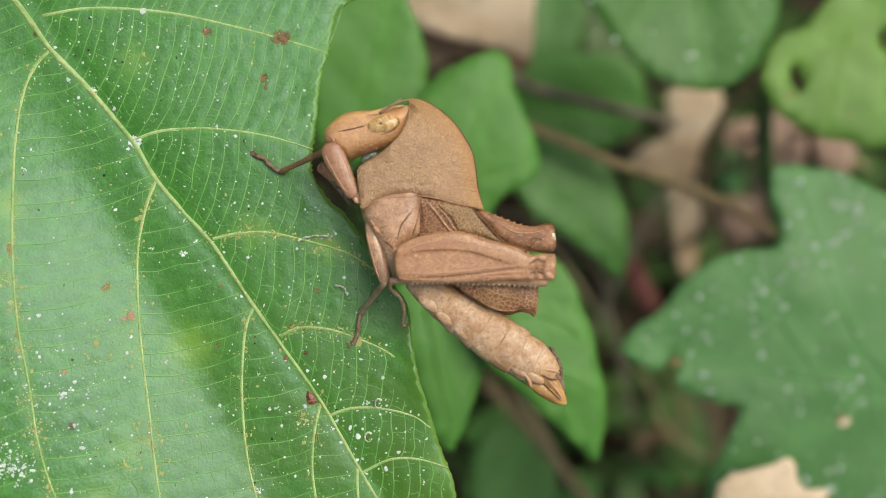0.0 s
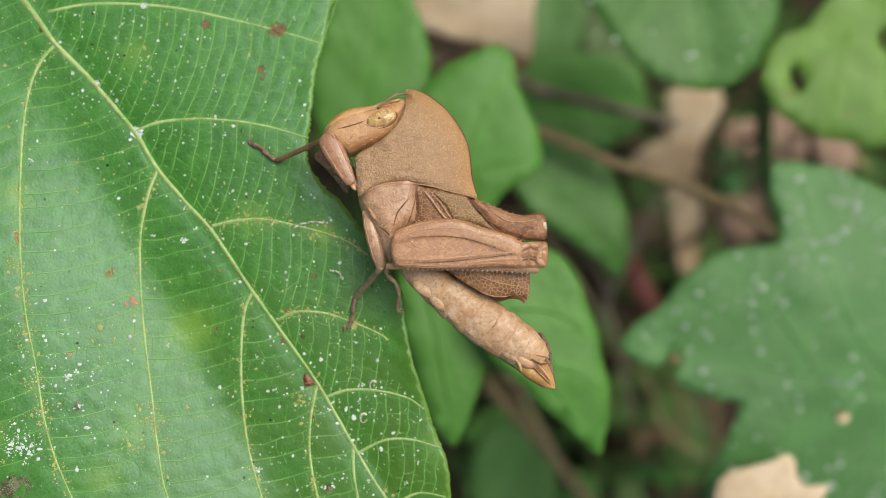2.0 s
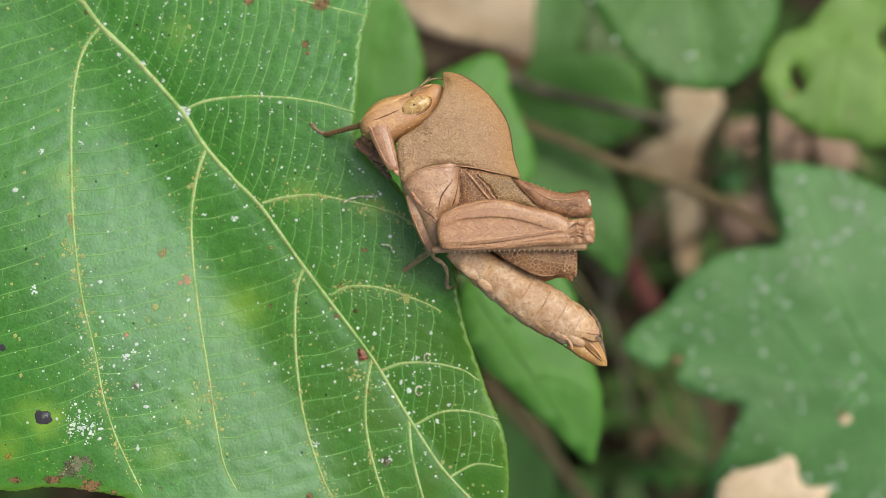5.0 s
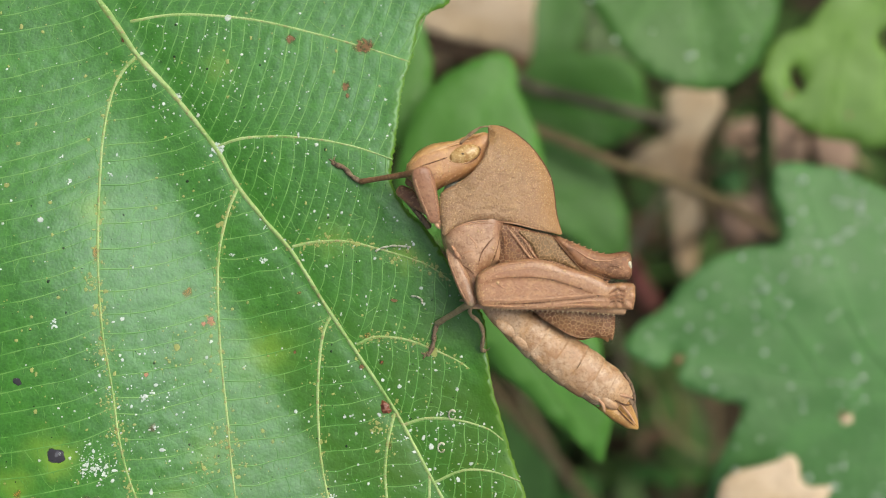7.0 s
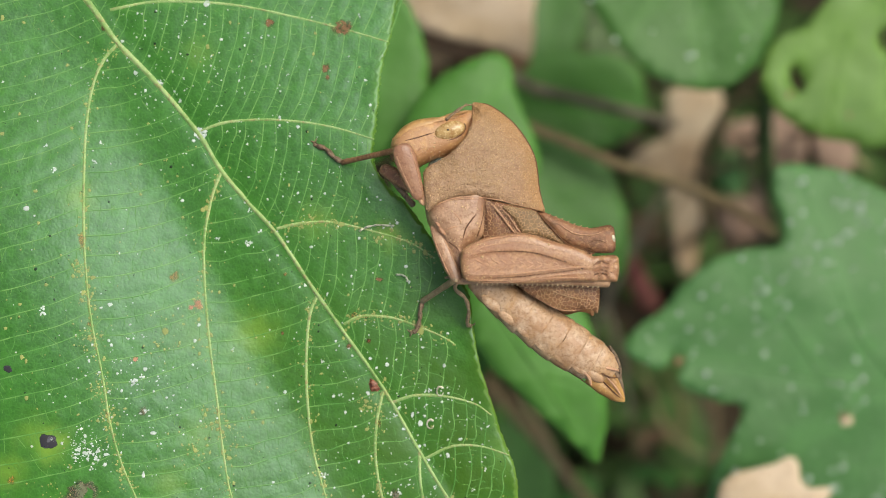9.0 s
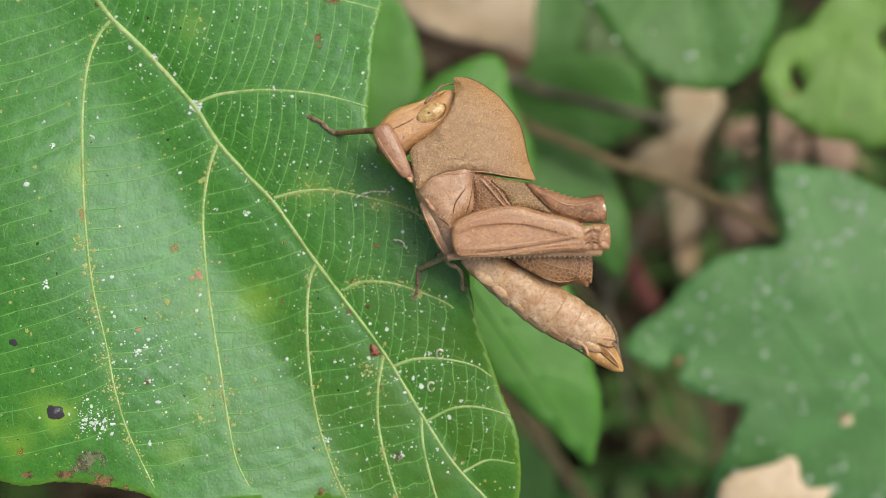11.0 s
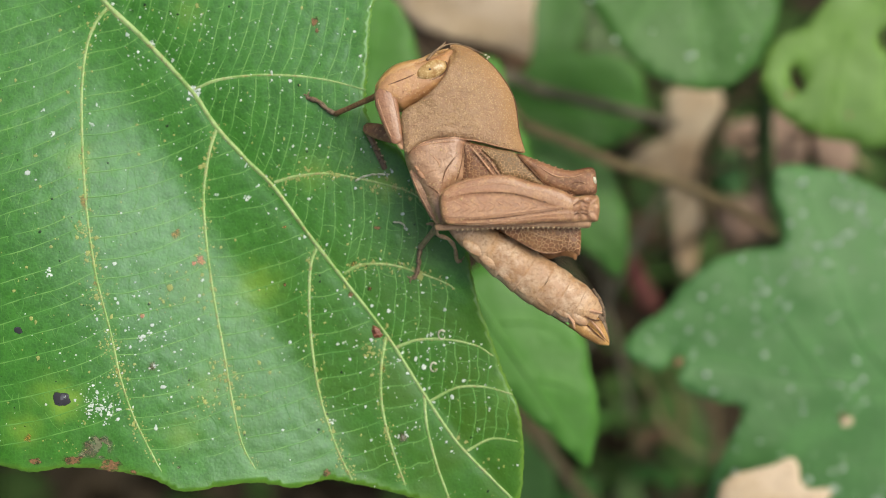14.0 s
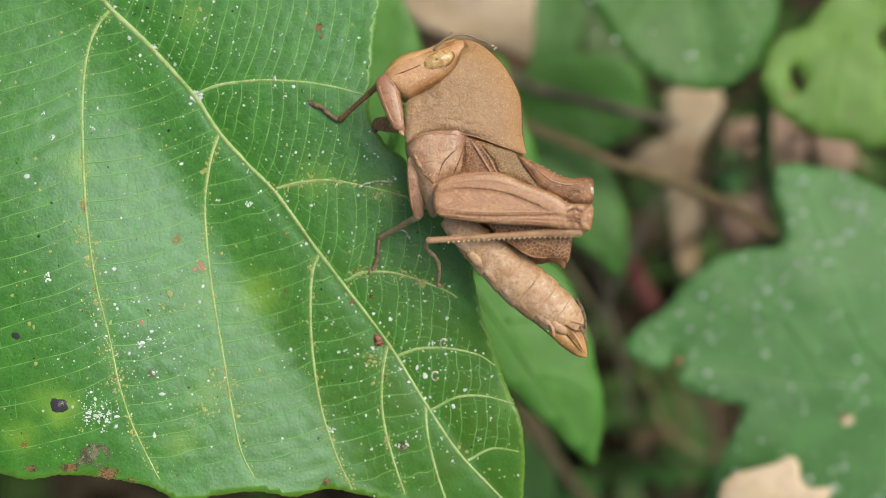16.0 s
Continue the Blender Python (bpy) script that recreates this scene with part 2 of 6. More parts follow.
STEM_BROWN = material("stem_brown", (0.165, 0.125, 0.062), 0.7, 0.25, patches=[(200, (0.10, 0.075, 0.040), 0.42, 0.62, 0.8), (1500, (0.27, 0.18, 0.11), 0.55, 0.7, 0.6)])
STEM_GREY = material("stem_grey", (0.22, 0.185, 0.125), 0.75, 0.2, patches=[(200, (0.07, 0.070, 0.045), 0.42, 0.62, 0.8)])
STEM_STRAW = material("stem_straw", (0.34, 0.27, 0.15), 0.7, 0.25, patches=[(200, (0.20, 0.15, 0.08), 0.42, 0.62, 0.8)])
STEM_GREEN = material("stem_green", (0.070, 0.120, 0.035), 0.6, 0.3, patches=[(200, (0.05, 0.075, 0.025), 0.42, 0.62, 0.8)])
LITTER = material("litter", (0.092, 0.070, 0.043), 0.85, 0.15, patches=[(120, (0.042, 0.034, 0.022), 0.4, 0.62, 0.8)], rand=0.8)
SOIL = material("soil", (0.030, 0.022, 0.015), 0.95, 0.1, patches=[(12, (0.020, 0.018, 0.010), 0.4, 0.6, 0.8), (300, (0.06, 0.045, 0.03), 0.55, 0.7, 0.7)],
                bumps=[("noise", 120, 0.8, 0.004)])
MOSS = material("moss", (0.065, 0.12, 0.032), 0.9, 0.1, patches=[(200, (0.020, 0.042, 0.012), 0.4, 0.65, 0.8)], rand=0.8)


# ---- building blocks (all in millimetres, turned into metres when a mesh is made) ----
def at(u, v, z=0.0):
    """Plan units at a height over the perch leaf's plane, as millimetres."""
    k = UNIT * (1 - z / DIST)
    return np.array(((u - 784) * k, (441 - v) * k, z))


def mesh(name, verts, faces, smooth=True):
    me = bpy.data.meshes.new(name)
    me.from_pydata([tuple(float(c) * MM for c in v) for v in verts], [], faces)
    if smooth:
        me.polygons.foreach_set("use_smooth", [True] * len(me.polygons))
    me.update()
    return me


def part(name, me, mat, parent, label="", kind=""):
    ob = new(name, me)
    ob.data.materials.append(mat)
    ob.parent = parent
    return tagged(ob, label, kind=kind)


def thing(name, label, category, x=0, y=0, z=0, group="", kind=""):
    ob = new(name)
    ob.empty_display_size = 0.005
    ob.location = (x * MM, y * MM, z * MM)
    return tagged(ob, label, category, group, kind)


def curve(points, n=6, closed=False):
    """A smooth line through a few guide points."""
    p = [np.array(q, float) for q in points]
    if closed:
        p = [p[-1], *p, p[0], p[1]]
    else:
        p = [2 * p[0] - p[1], *p, 2 * p[-1] - p[-2]]
    out = []
    for i in range(1, len(p) - 2):
        a, b, c, d = p[i - 1:i + 3]
        for k in range(n):
            t = k / n
            out.append(0.5 * (2 * b + (c - a) * t + (2 * a - 5 * b + 4 * c - d) * t * t + (3 * b - a - 3 * c + d) * t ** 3))
    if not closed:
        out.append(p[-2])
    return np.array(out)


def outline(points, z=0.0, n=5):
    return np.array([at(u, v, z)[:2] for u, v in curve(points, n, True)])


def line_distance(P, Q, closed=True):
    """Distance of each of the points P from the polyline Q."""
    A, B = Q, np.roll(Q, -1, 0)
    if not closed:
        A, B = Q[:-1], Q[1:]
    best = np.full(len(P), 1e9)
    for a, b in zip(A, B):
        ab = b - a
        t = np.clip(((P - a) @ ab) / max(ab @ ab, 1e-12), 0, 1)
        best = np.minimum(best, np.hypot(*(P - a - t[:, None] * ab).T))
    return best


def inside(P, Q):
    if len(P) == 1:
        A, B, (x, y) = Q, np.roll(Q, -1, 0), P[0]
        cut = (A[:, 1] > y) != (B[:, 1] > y)
        A, B = A[cut], B[cut]
        return np.array([np.count_nonzero(x < (B[:, 0] - A[:, 0]) * (y - A[:, 1]) / (B[:, 1] - A[:, 1]) + A[:, 0]) % 2 == 1])
    res = np.zeros(len(P), bool)
    for a, b in zip(Q, np.roll(Q, -1, 0)):
        cond = (a[1] > P[:, 1]) != (b[1] > P[:, 1])
        if abs(b[1] - a[1]) > 1e-12:
            res ^= cond & (P[:, 0] < (b[0] - a[0]) * (P[:, 1] - a[1]) / (b[1] - a[1]) + a[0])
    return res


def filled(edge, step, holes=()):
    """Even triangles inside an outline."""
    lo, hi = edge.min(0), edge.max(0)
    xs, ys = np.arange(lo[0], hi[0], step), np.arange(lo[1], hi[1], step * 0.866)
    g = np.array([(x + (j % 2) * step / 2, y) for j, y in enumerate(ys) for x in xs])
    g = g[inside(g, edge)]
    if len(g):
        g = g[line_distance(g, edge) > step * 0.45]
    for h in holes:
        g = g[~inside(g, h)]
        g = g[line_distance(g, h) > step * 0.45]
    loops, verts = [], []
    for ring in (edge, *holes):
        loops.append(list(range(len(verts), len(verts) + len(ring))))
        verts += [Vector(p) for p in ring]
    segs = [(l[i], l[(i + 1) % len(l)]) for l in loops for i in range(len(l))]
    verts += [Vector(p) for p in g]
    v, _, f, *_ = delaunay_2d_cdt(verts, segs, [], 0, 1e-7)
    v = np.array([tuple(p) for p in v])
    c = np.array([v[list(t)].mean(0) for t in f])
    keep = inside(c, edge)
    for h in holes:
        keep &= ~inside(c, h)
    return v, [tuple(t) for t, k in zip(f, keep) if k]


def slab(name, edge, step, top, bottom, holes=()):
    """A solid between the heights top(P, d) and bottom(P, d); d is the distance from the outline."""
    P, F = filled(edge, step, holes)
    d = line_distance(P, edge)
    zt, zb = top(P, d), bottom(P, d)
    n = len(P)
    F = [t if np.cross(P[t[1]] - P[t[0]], P[t[2]] - P[t[0]]) > 0 else t[::-1] for t in F]
    verts = [(*p, z) for p, z in zip(P, zt)] + [(*p, z) for p, z in zip(P, zb)]
    count = {}
    for t in F:
        for i in range(3):
            a, b = t[i], t[(i + 1) % 3]
            count[(a, b)] = 1
    rim = [(a, b) for a, b in count if (b, a) not in count]
    faces = F + [tuple(i + n for i in t[::-1]) for t in F] + [(b, a, a + n, b + n) for a, b in rim]
    return mesh(name, verts, faces), P, d


def dome(zc, height, width, edge=0.15, power=0.5):
    def top(P, d):
        return zc + edge + (height - edge) * np.clip(1 - (1 - np.clip(d / width, 0, 1)) ** 2, 0, 1) ** power
    def bottom(P, d):
        return zc - edge - (height - edge) * np.clip(1 - (1 - np.clip(d / width, 0, 1)) ** 2, 0, 1) ** power
    return top, bottom


def tube(path, radii, sides=8, flat=1.0, up=(0, 0, 1)):
    """Vertices and faces of a tapering tube; flat squeezes it along up."""
    path = np.array(path, float)
    radii = np.broadcast_to(np.array(radii, float), (len(path),)) if np.ndim(radii) < 1 or len(radii) != len(path) else np.array(radii, float)
    verts, faces = [], []
    for i, p in enumerate(path):
        t = path[min(i + 1, len(path) - 1)] - path[max(i - 1, 0)]
        t = t / max(np.linalg.norm(t), 1e-9)
        ref = np.array(up, float) if abs(t @ np.array(up)) < 0.95 else np.array((0, 1.0, 0))
        s = np.cross(ref, t)
        s /= np.linalg.norm(s)
        w = np.cross(t, s)
        for k in range(sides):
            q = 2 * math.pi * k / sides
            verts.append(p + radii[i] * (math.cos(q) * s + math.sin(q) * flat * w))
    for i in range(len(path) - 1):
        for k in range(sides):
            a, b = i * sides + k, i * sides + (k + 1) % sides
            faces.append((a, b, b + sides, a + sides))
    faces.append(tuple(range(sides))[::-1])
    faces.append(tuple((len(path) - 1) * sides + k for k in range(sides)))
    return verts, faces


def joined(pieces):
    verts, faces = [], []
    for v, f in pieces:
        o = len(verts)
        verts += list(v)
        faces += [tuple(i + o for i in t) for t in f]
    return verts, faces


def wobble(x, y, scale, seed=0.0):
    return noise.noise(Vector((x * scale, y * scale, seed)))


def ball(c, rx, ry, rz, turn=0.0, seg=20, rings=12):
    verts, faces = [], []
    ca, sa = math.cos(radians(turn)), math.sin(radians(turn))
    for i in range(rings + 1):
        th = math.pi * i / rings
        for k in range(seg):
            ph = 2 * math.pi * k / seg
            x, y, z = rx * math.sin(th) * math.cos(ph), ry * math.sin(th) * math.sin(ph), rz * math.cos(th)
            verts.append((c[0] + x * ca - y * sa, c[1] + x * sa + y * ca, c[2] + z))
    for i in range(rings):
        for k in range(seg):
            a, b = i * seg + k, i * seg + (k + 1) % seg
            faces.append((a, a + seg, b + seg, b))
    return verts, faces


# ---- the perch leaf ----
MIDRIB = [(-80, -310), (0, -185), (150, -3), (207, 75), (270, 140), (350, 235), (390, 300), (440, 360), (490, 415), (550, 505),
          (610, 590), (680, 690), (740, 795), (795, 885), (860, 960), (900, 1003)]
RIGHT_VEINS = [
    [(60, -110), (150, -175), (350, -200), (600, -150), (740, -75)],
    [(195, 18), (260, 5), (330, 3), (420, 10), (520, 30), (620, 55), (688, 75)],
    [(355, 232), (400, 217), (470, 212), (540, 217), (600, 228), (662, 247)],
    [(490, 405), (530, 396), (580, 393), (630, 402), (690, 418), (730, 432), (770, 458)],
    [(608, 574), (640, 560), (690, 562), (740, 578), (790, 600), (832, 630)],
    [(695, 712), (735, 700), (790, 702), (840, 715), (870, 735)],
    [(752, 812), (800, 790), (850, 790), (902, 806)],
    [(815, 905), (860, 885), (908, 892)],
]
LEFT_VEINS = [
    [(-60, -280), (-200, -150), (-300, 100), (-330, 400), (-280, 650), (-220, 850)],
    [(20, -160), (-30, -100), (-90, 50), (-120, 200), (-130, 400), (-110, 600), (-70, 780), (-45, 880)],
    [(208, 78), (185, 105), (165, 150), (152, 230), (148, 350), (150, 450), (160, 560), (180, 660), (195, 750), (215, 820), (245, 890), (265, 930)],
    [(392, 303), (375, 350), (362, 420), (362, 500), (370, 600), (383, 700), (395, 800), (410, 880), (440, 940)],
    [(562, 523), (548, 560), (542, 640), (545, 720), (555, 800), (580, 890), (605, 950)],
    [(678, 692), (668, 740), (664, 800), (672, 860), (690, 930), (705, 975)],
    [(742, 800), (745, 860), (760, 930), (780, 995)],
]
LEAF_EDGE = [(705, 0), (692, 65), (678, 110), (672, 160), (668, 205), (661, 255), (664, 295), (692, 335), (722, 362), (748, 400), (776, 440),
             (802, 480), (829, 520), (838, 580), (848, 640), (868, 705), (892, 780), (911, 828), (917, 880), (916, 940), (902, 1003),
             (850, 1012), (760, 1000), (680, 975), (610, 958), (560, 948), (500, 960), (440, 948), (380, 950), (300, 958), (240, 932),
             (190, 920), (130, 910), (80, 907), (20, 912), (-60, 890), (-220, 870), (-420, 760), (-560, 560), (-600, 300), (-540, 20),
             (-400, -190), (-230, -310), (-80, -325), (80, -390), (300, -400), (560, -330), (740, -200), (772, -90), (752, -32)]


def leaf_height(P):
    """Height of the blade in millimetres: a trough along the midrib; the left half rises beyond the first band, the right half falls a little."""
    P = np.atleast_2d(P)
    o, n, l = at(350, 235)[:2], np.array((0.815, 0.58)), np.array((0.58, -0.815))
    s, q = (P - o) @ n, (P - o) @ l
    z = 0.24 * np.tanh(np.abs(s) / 2.0) - 0.24
    b = at(352, 440)[:2]
    plane = LEFT_SLOPE * (0.33 * (b[0] - P[:, 0]) + 0.19 * (b[1] - P[:, 1]))
    plane = plane * (0.55 + 0.45 / (1 + np.exp((P[:, 1] - at(0, 250)[1]) / 4.5)))

    def soft(v, w):
        return w * np.log1p(np.exp(np.clip(v / w, -40, 40)))
    z = z + soft(plane, 0.25) - 0.75 * soft(plane - 5.0, 1.2)
    z = z + np.where(s > 0, 0.0010 * s * s, 0)
    z = z - 0.11 * (soft(s - 2.0, 1.2)) / (1 + np.exp(-(P[:, 1] - at(0, 170)[1]) / 3.0))
    return z + 0.20 * np.sin(q / 7.0 + 1.0) * np.tanh(np.abs(s) / 12) + 0.12 * np.sin(s / 5.0 + q / 11)


LEFT_SLOPE, PUCKER = 0.84, 0.045


def atl(u, v):
    """Plan units on the blade itself, as millimetres in x and y."""
    p = at(u, v)[:2]
    for _ in range(3):
        p = at(u, v, leaf_height(p)[0])[:2]
    return p


def on_leaf(u, v, lift=0.0):
    p = atl(u, v)
    return np.array((p[0], p[1], leaf_height(p)[0] + lift))


def vein_strip(points, w0, w1, lift=0.10, n=8):
    """A low rounded ridge that follows the blade."""
    c = np.array([atl(u, v) for u, v in curve(points, n)])
    z = leaf_height(c)
    widths = np.linspace(w0, w1, len(c))
    verts, faces = [], []
    for i, p in enumerate(c):
        t = c[min(i + 1, len(c) - 1)] - c[max(i - 1, 0)]
        s = np.array((-t[1], t[0])) / max(np.hypot(*t), 1e-9)
        w = widths[i] * (1 + 0.25 * wobble(p[0], p[1], 0.7))
        for k, h in ((-1, -0.12), (-0.55, 0.75), (0, 1), (0.55, 0.75), (1, -0.12)):
            verts.append((*(p + s * k * w), z[i] + lift * h * min(1, w / 0.25) + 0.035))
    for i in range(len(c) - 1):
        for k in range(4):
            a = i * 5 + k
            faces.append((a + 1, a, a + 5, a + 6))
    return verts, faces


def blot(u, v, r, lift=0.03, seed=0.0, ragged=0.35, sides=11, stretch=(1, 1)):
    """A thin ragged crust lying on the blade; r in plan units. Its points go rim by rim, centre last."""
    c = atl(u, v)
    verts, faces = [], []
    for q in (0.45, 0.75, 1.0):
        for k in range(sides):
            g = 2 * math.pi * k / sides
            w = noise.noise(Vector((math.cos(g) * 1.2, math.sin(g) * 1.2, seed * 3.1))) + 0.5 * noise.noise(Vector((math.cos(g) * 3.1, math.sin(g) * 3.1, seed)))
            rr = r * UNIT * q * (1 + ragged * w)
            verts.append((c[0] + rr * math.cos(g) * stretch[0], c[1] + rr * math.sin(g) * stretch[1]))
    verts.append(tuple(c))
    z = leaf_height(np.array(verts))
    hs = [lift] * sides + [lift * 0.9] * sides + [0.0] * sides + [lift * 1.1]
    V = [(x, y, zz + h + PUCKER) for (x, y), zz, h in zip(verts, z, hs)]
    m = len(V) - 1
    for k in range(sides):
        k2 = (k + 1) % sides
        faces.append((m, k, k2))
        for j in (0, 1):
            faces.append((j * sides + k, (j + 1) * sides + k, (j + 1) * sides + k2, j * sides + k2))
    return V, faces


def crust_mesh(name, pieces, sides):
    """Joins blots and gives them their cover: full in the middle, nil at the rim."""
    me = mesh(name, *joined(pieces))
    cover = me.attributes.new("cover", "FLOAT", "POINT")
    one = [0.75] * sides + [0.45] * sides + [0.0] * sides + [0.85]
    cover.data.foreach_set("value", np.array(one * len(pieces), np.float32))
    return me


def build_perch_leaf():
    rnd = random.Random(4)
    leaf = thing("perch_leaf", "broad green leaf with yellow veins, white specks and rust spots", "leaf", z=Z0)
    edge_pts = curve(LEAF_EDGE, 9, True)
    edge = np.array([atl(u, v) for u, v in edge_pts])
    for i, p in enumerate(edge):
        k = 1.0 if 520 > edge_pts[i][1] > -60 and edge_pts[i][0] > 600 else 0.6
        p += k * 0.16 * np.array((wobble(p[0], p[1], 1.3), wobble(p[0], p[1], 1.3, 5))) + 0.05 * rnd.uniform(-1, 1)
        if edge_pts[i][0] > 640:
            p[0] += (0.11 if i % 2 else -0.08) * rnd.uniform(0.5, 1.3) * (1.0 if edge_pts[i][1] < 300 else 0.35)      # fine teeth

    # ladder of veinlets between neighbouring side veins
    ladders, flat_pts = [], []
    def rung(a, b, bend):
        m = (a + b) / 2 + bend
        q = [a, (a + m) / 2 + bend * 0.35, m, (b + m) / 2 + bend * 0.35, b]
        q = [q[0]] + [p + np.array((rnd.uniform(-3.2, 3.2), rnd.uniform(-3.2, 3.2))) for p in q[1:-1]] + [q[-1]]
        ladders.append(q)
    mid = curve(MIDRIB, 10)
    for veins, side in ((RIGHT_VEINS, 1), (LEFT_VEINS, -1)):
        for A, B in zip(veins[:-1], veins[1:]):
            ca, cb = curve(A, 14), curve(B, 14)
            la = np.concatenate([[0], np.cumsum(np.hypot(*np.diff(ca, axis=0).T))])
            lb = np.concatenate([[0], np.cumsum(np.hypot(*np.diff(cb, axis=0).T))])
            mb = mid[np.argmin(np.hypot(*(mid - ca[0]).T)):np.argmin(np.hypot(*(mid - cb[0]).T)) + 1]
            # the lower bound runs down the midrib, then along the next vein
            low = np.concatenate([mb, cb])
            ll = np.concatenate([[0], np.cumsum(np.hypot(*np.diff(low, axis=0).T))])
            count = int(la[-1] / (25 if side > 0 else 38))
            for k in range(count + 1):
                x = (k + 0.6 + rnd.uniform(-0.2, 0.2)) / (count + 1) * la[-1]
                a = np.array([np.interp(x, la, ca[:, i]) for i in (0, 1)])
                d = np.array((-0.30 + 0.22 * np.clip(a[1] / 550, 0, 1), 1.0)) if side > 0 else np.array((1.0, -0.24))
                d = d / np.hypot(*d)
                r = low - a
                off, ahead = np.abs(r[:, 0] * d[1] - r[:, 1] * d[0]), r @ d
                ok = np.where(ahead > 4, off, 1e9)
                j = int(np.argmin(ok + 0.02 * np.abs(ahead)))
                if ok[j] > 40:
                    continue
                b = low[j]
                w = b - a
                rung(a, b, np.array((w[1], -w[0])) * 0.05 * side)
        # beyond the last vein, to the margin
    for A, side in ((LEFT_VEINS[0], -1), (RIGHT_VEINS[0], 1)):
        for k, p in enumerate(curve(A, 5)[2::2]):
            rung(p, p + np.array((-190, 60) if side < 0 else (30, -150)), np.array((0, 6.0)))

    # sample points of the net, for the relief and the paler green along it
    tree_pts = []
    for q in ladders:
        for p in curve(q, 10):
            tree_pts.append((*atl(*p), 0.0))
    kd = KDTree(len(tree_pts))
    for i, p in enumerate(tree_pts):
        kd.insert(p, i)
    kd.balance()
    big = [p for V in (*RIGHT_VEINS, *LEFT_VEINS, MIDRIB) for p in curve(V, 14)]
    kb = KDTree(len(big))
    for i, p in enumerate(big):
        kb.insert((*atl(*p), 0), i)
    kb.balance()
    dist = {}

    def net(P):
        out = []
        for p in P:
            key = (p[0], p[1])
            if key not in dist:
                dist[key] = (kd.find((*p, 0))[2], kb.find((*p, 0))[2])
            out.append(dist[key])
        return np.array(out).T

    def top(P, d):
        small, large = net(P)
        w = np.array([wobble(x, y, 0.9) for x, y in P])
        curl = 0.5 * np.exp(-d / 1.5) * np.array([wobble(x, y, 0.12, 3) for x, y in P])
        return leaf_height(P) + PUCKER * (np.clip(small / 0.8, 0, 1) ** 0.7) * np.clip(large / 0.9, 0.2, 1) + 0.06 * w + curl

    def bottom(P, d):
        return top(P, d) - 0.18

    me, P, d = slab("blade", edge, 0.55, top, bottom)
    small, large = net(P)
    vein = np.maximum(np.exp(-(small / 0.16) ** 2) * 0.45, np.exp(-(large / 0.35) ** 2))
    stain = np.zeros(len(P))
    for u, v, r, k in ((450, 592, 42, 0.55), (88, 787, 27, 0.95), (60, 770, 30, 0.4), (345, 590, 30, 0.15), (140, 350, 26, 0.45), (690, 415, 22, 0.6),
                       (350, 95, 26, 0.3), (560, 392, 30, 0.35), (350, 770, 30, 0.25), (15, 835, 30, 0.5), (300, 855, 28, 0.35), (910, 800, 40, 0.35)):
        c = atl(u, v)
        q = np.hypot(*(P - c).T) / (r * UNIT) * (1 + 0.5 * np.array([wobble(x, y, 0.9, 9) for x, y in P]))
        stain = np.maximum(stain, k * np.exp(-q ** 2 * 1.2))
    stain = np.maximum(stain, 0.45 * np.exp(-d / 0.35))
    # weaker sky reflection towards the apex, put into the colour as darker yellow-green
    apex = atl(830, 820)
    apex_shade = np.exp(-(np.hypot(*(P - apex).T) / 24) ** 2) * np.clip(0.75 + 0.6 * np.array([wobble(x, y, 0.25, 6) for x, y in P]), 0, 1)
    for name, val in (("vein", vein), ("apex_shade", apex_shade), ("stain", stain)):
        at_ = me.attributes.new(name, "FLOAT", "POINT")
        at_.data.foreach_set("value", np.concatenate([val, val]).astype(np.float32))
    part("blade", me, LEAF_GREEN, leaf)

    v, f = vein_strip(MIDRIB, 0.36, 0.13, 0.20, 10)
    part("midrib", mesh("midrib", v, f), VEIN, leaf, "pale yellow-green midrib")
    for veins in (RIGHT_VEINS, LEFT_VEINS):
        for V in veins:
            v, f = vein_strip(V, *((0.18, 0.10, 0.13) if veins is LEFT_VEINS else (0.17, 0.075, 0.10)))
            part("side_vein", mesh("side_vein", v, f), VEIN, leaf)
    # finest cross links between neighbouring veinlets
    links = []
    mids = [curve(q, 6) for q in ladders]
    for a, b in zip(mids[:-1], mids[1:]):
        if np.hypot(*(a[len(a) // 2] - b[len(b) // 2])) > 75:
            continue
        steps = max(2, int(np.hypot(*(a[-1] - a[0])) / 22))
        for k in range(steps):
            f = (k + rnd.uniform(0.15, 0.85)) / steps
            p = a[int(f * (len(a) - 1))]
            q = b[int(np.clip(f + rnd.uniform(-0.06, 0.06), 0, 1) * (len(b) - 1))]
            if rnd.random() < 0.35:
                q = p + (q - p) * rnd.uniform(0.4, 0.7)
            m = (p + q) / 2 + np.array((rnd.uniform(-4, 4), rnd.uniform(-4, 4)))
            links.append([p, m, q])
    v, f = joined([vein_strip(q, 0.036, 0.030, 0.03, 3) for q in links])
    part("fine_vein_net", mesh("fine_vein_net", v, f), VEINLET, leaf, kind="stuff")
    v, f = joined([vein_strip(q, *((0.066, 0.054, 0.05) if q[0][0] > np.interp(q[0][1], mid[:, 1], mid[:, 0]) else (0.07, 0.045, 0.05)), 6) for q in ladders])
    part("vein_net", mesh("vein_net", v, f), VEINLET, leaf, kind="stuff")

    # stalk, bending down to the ground out of view
    b = at(-80, -315)
    path = curve([(b[0], b[1], leaf_height(b[:2])[0] - 0.5), (b[0] - 14, b[1] + 18, -6), (b[0] - 32, b[1] + 40, -40),
                  (b[0] - 42, b[1] + 52, -120), (b[0] - 46, b[1] + 56, -Z0 - 12)], 8)
    v, f = tube(path, np.linspace(1.1, 1.9, len(path)), 10)
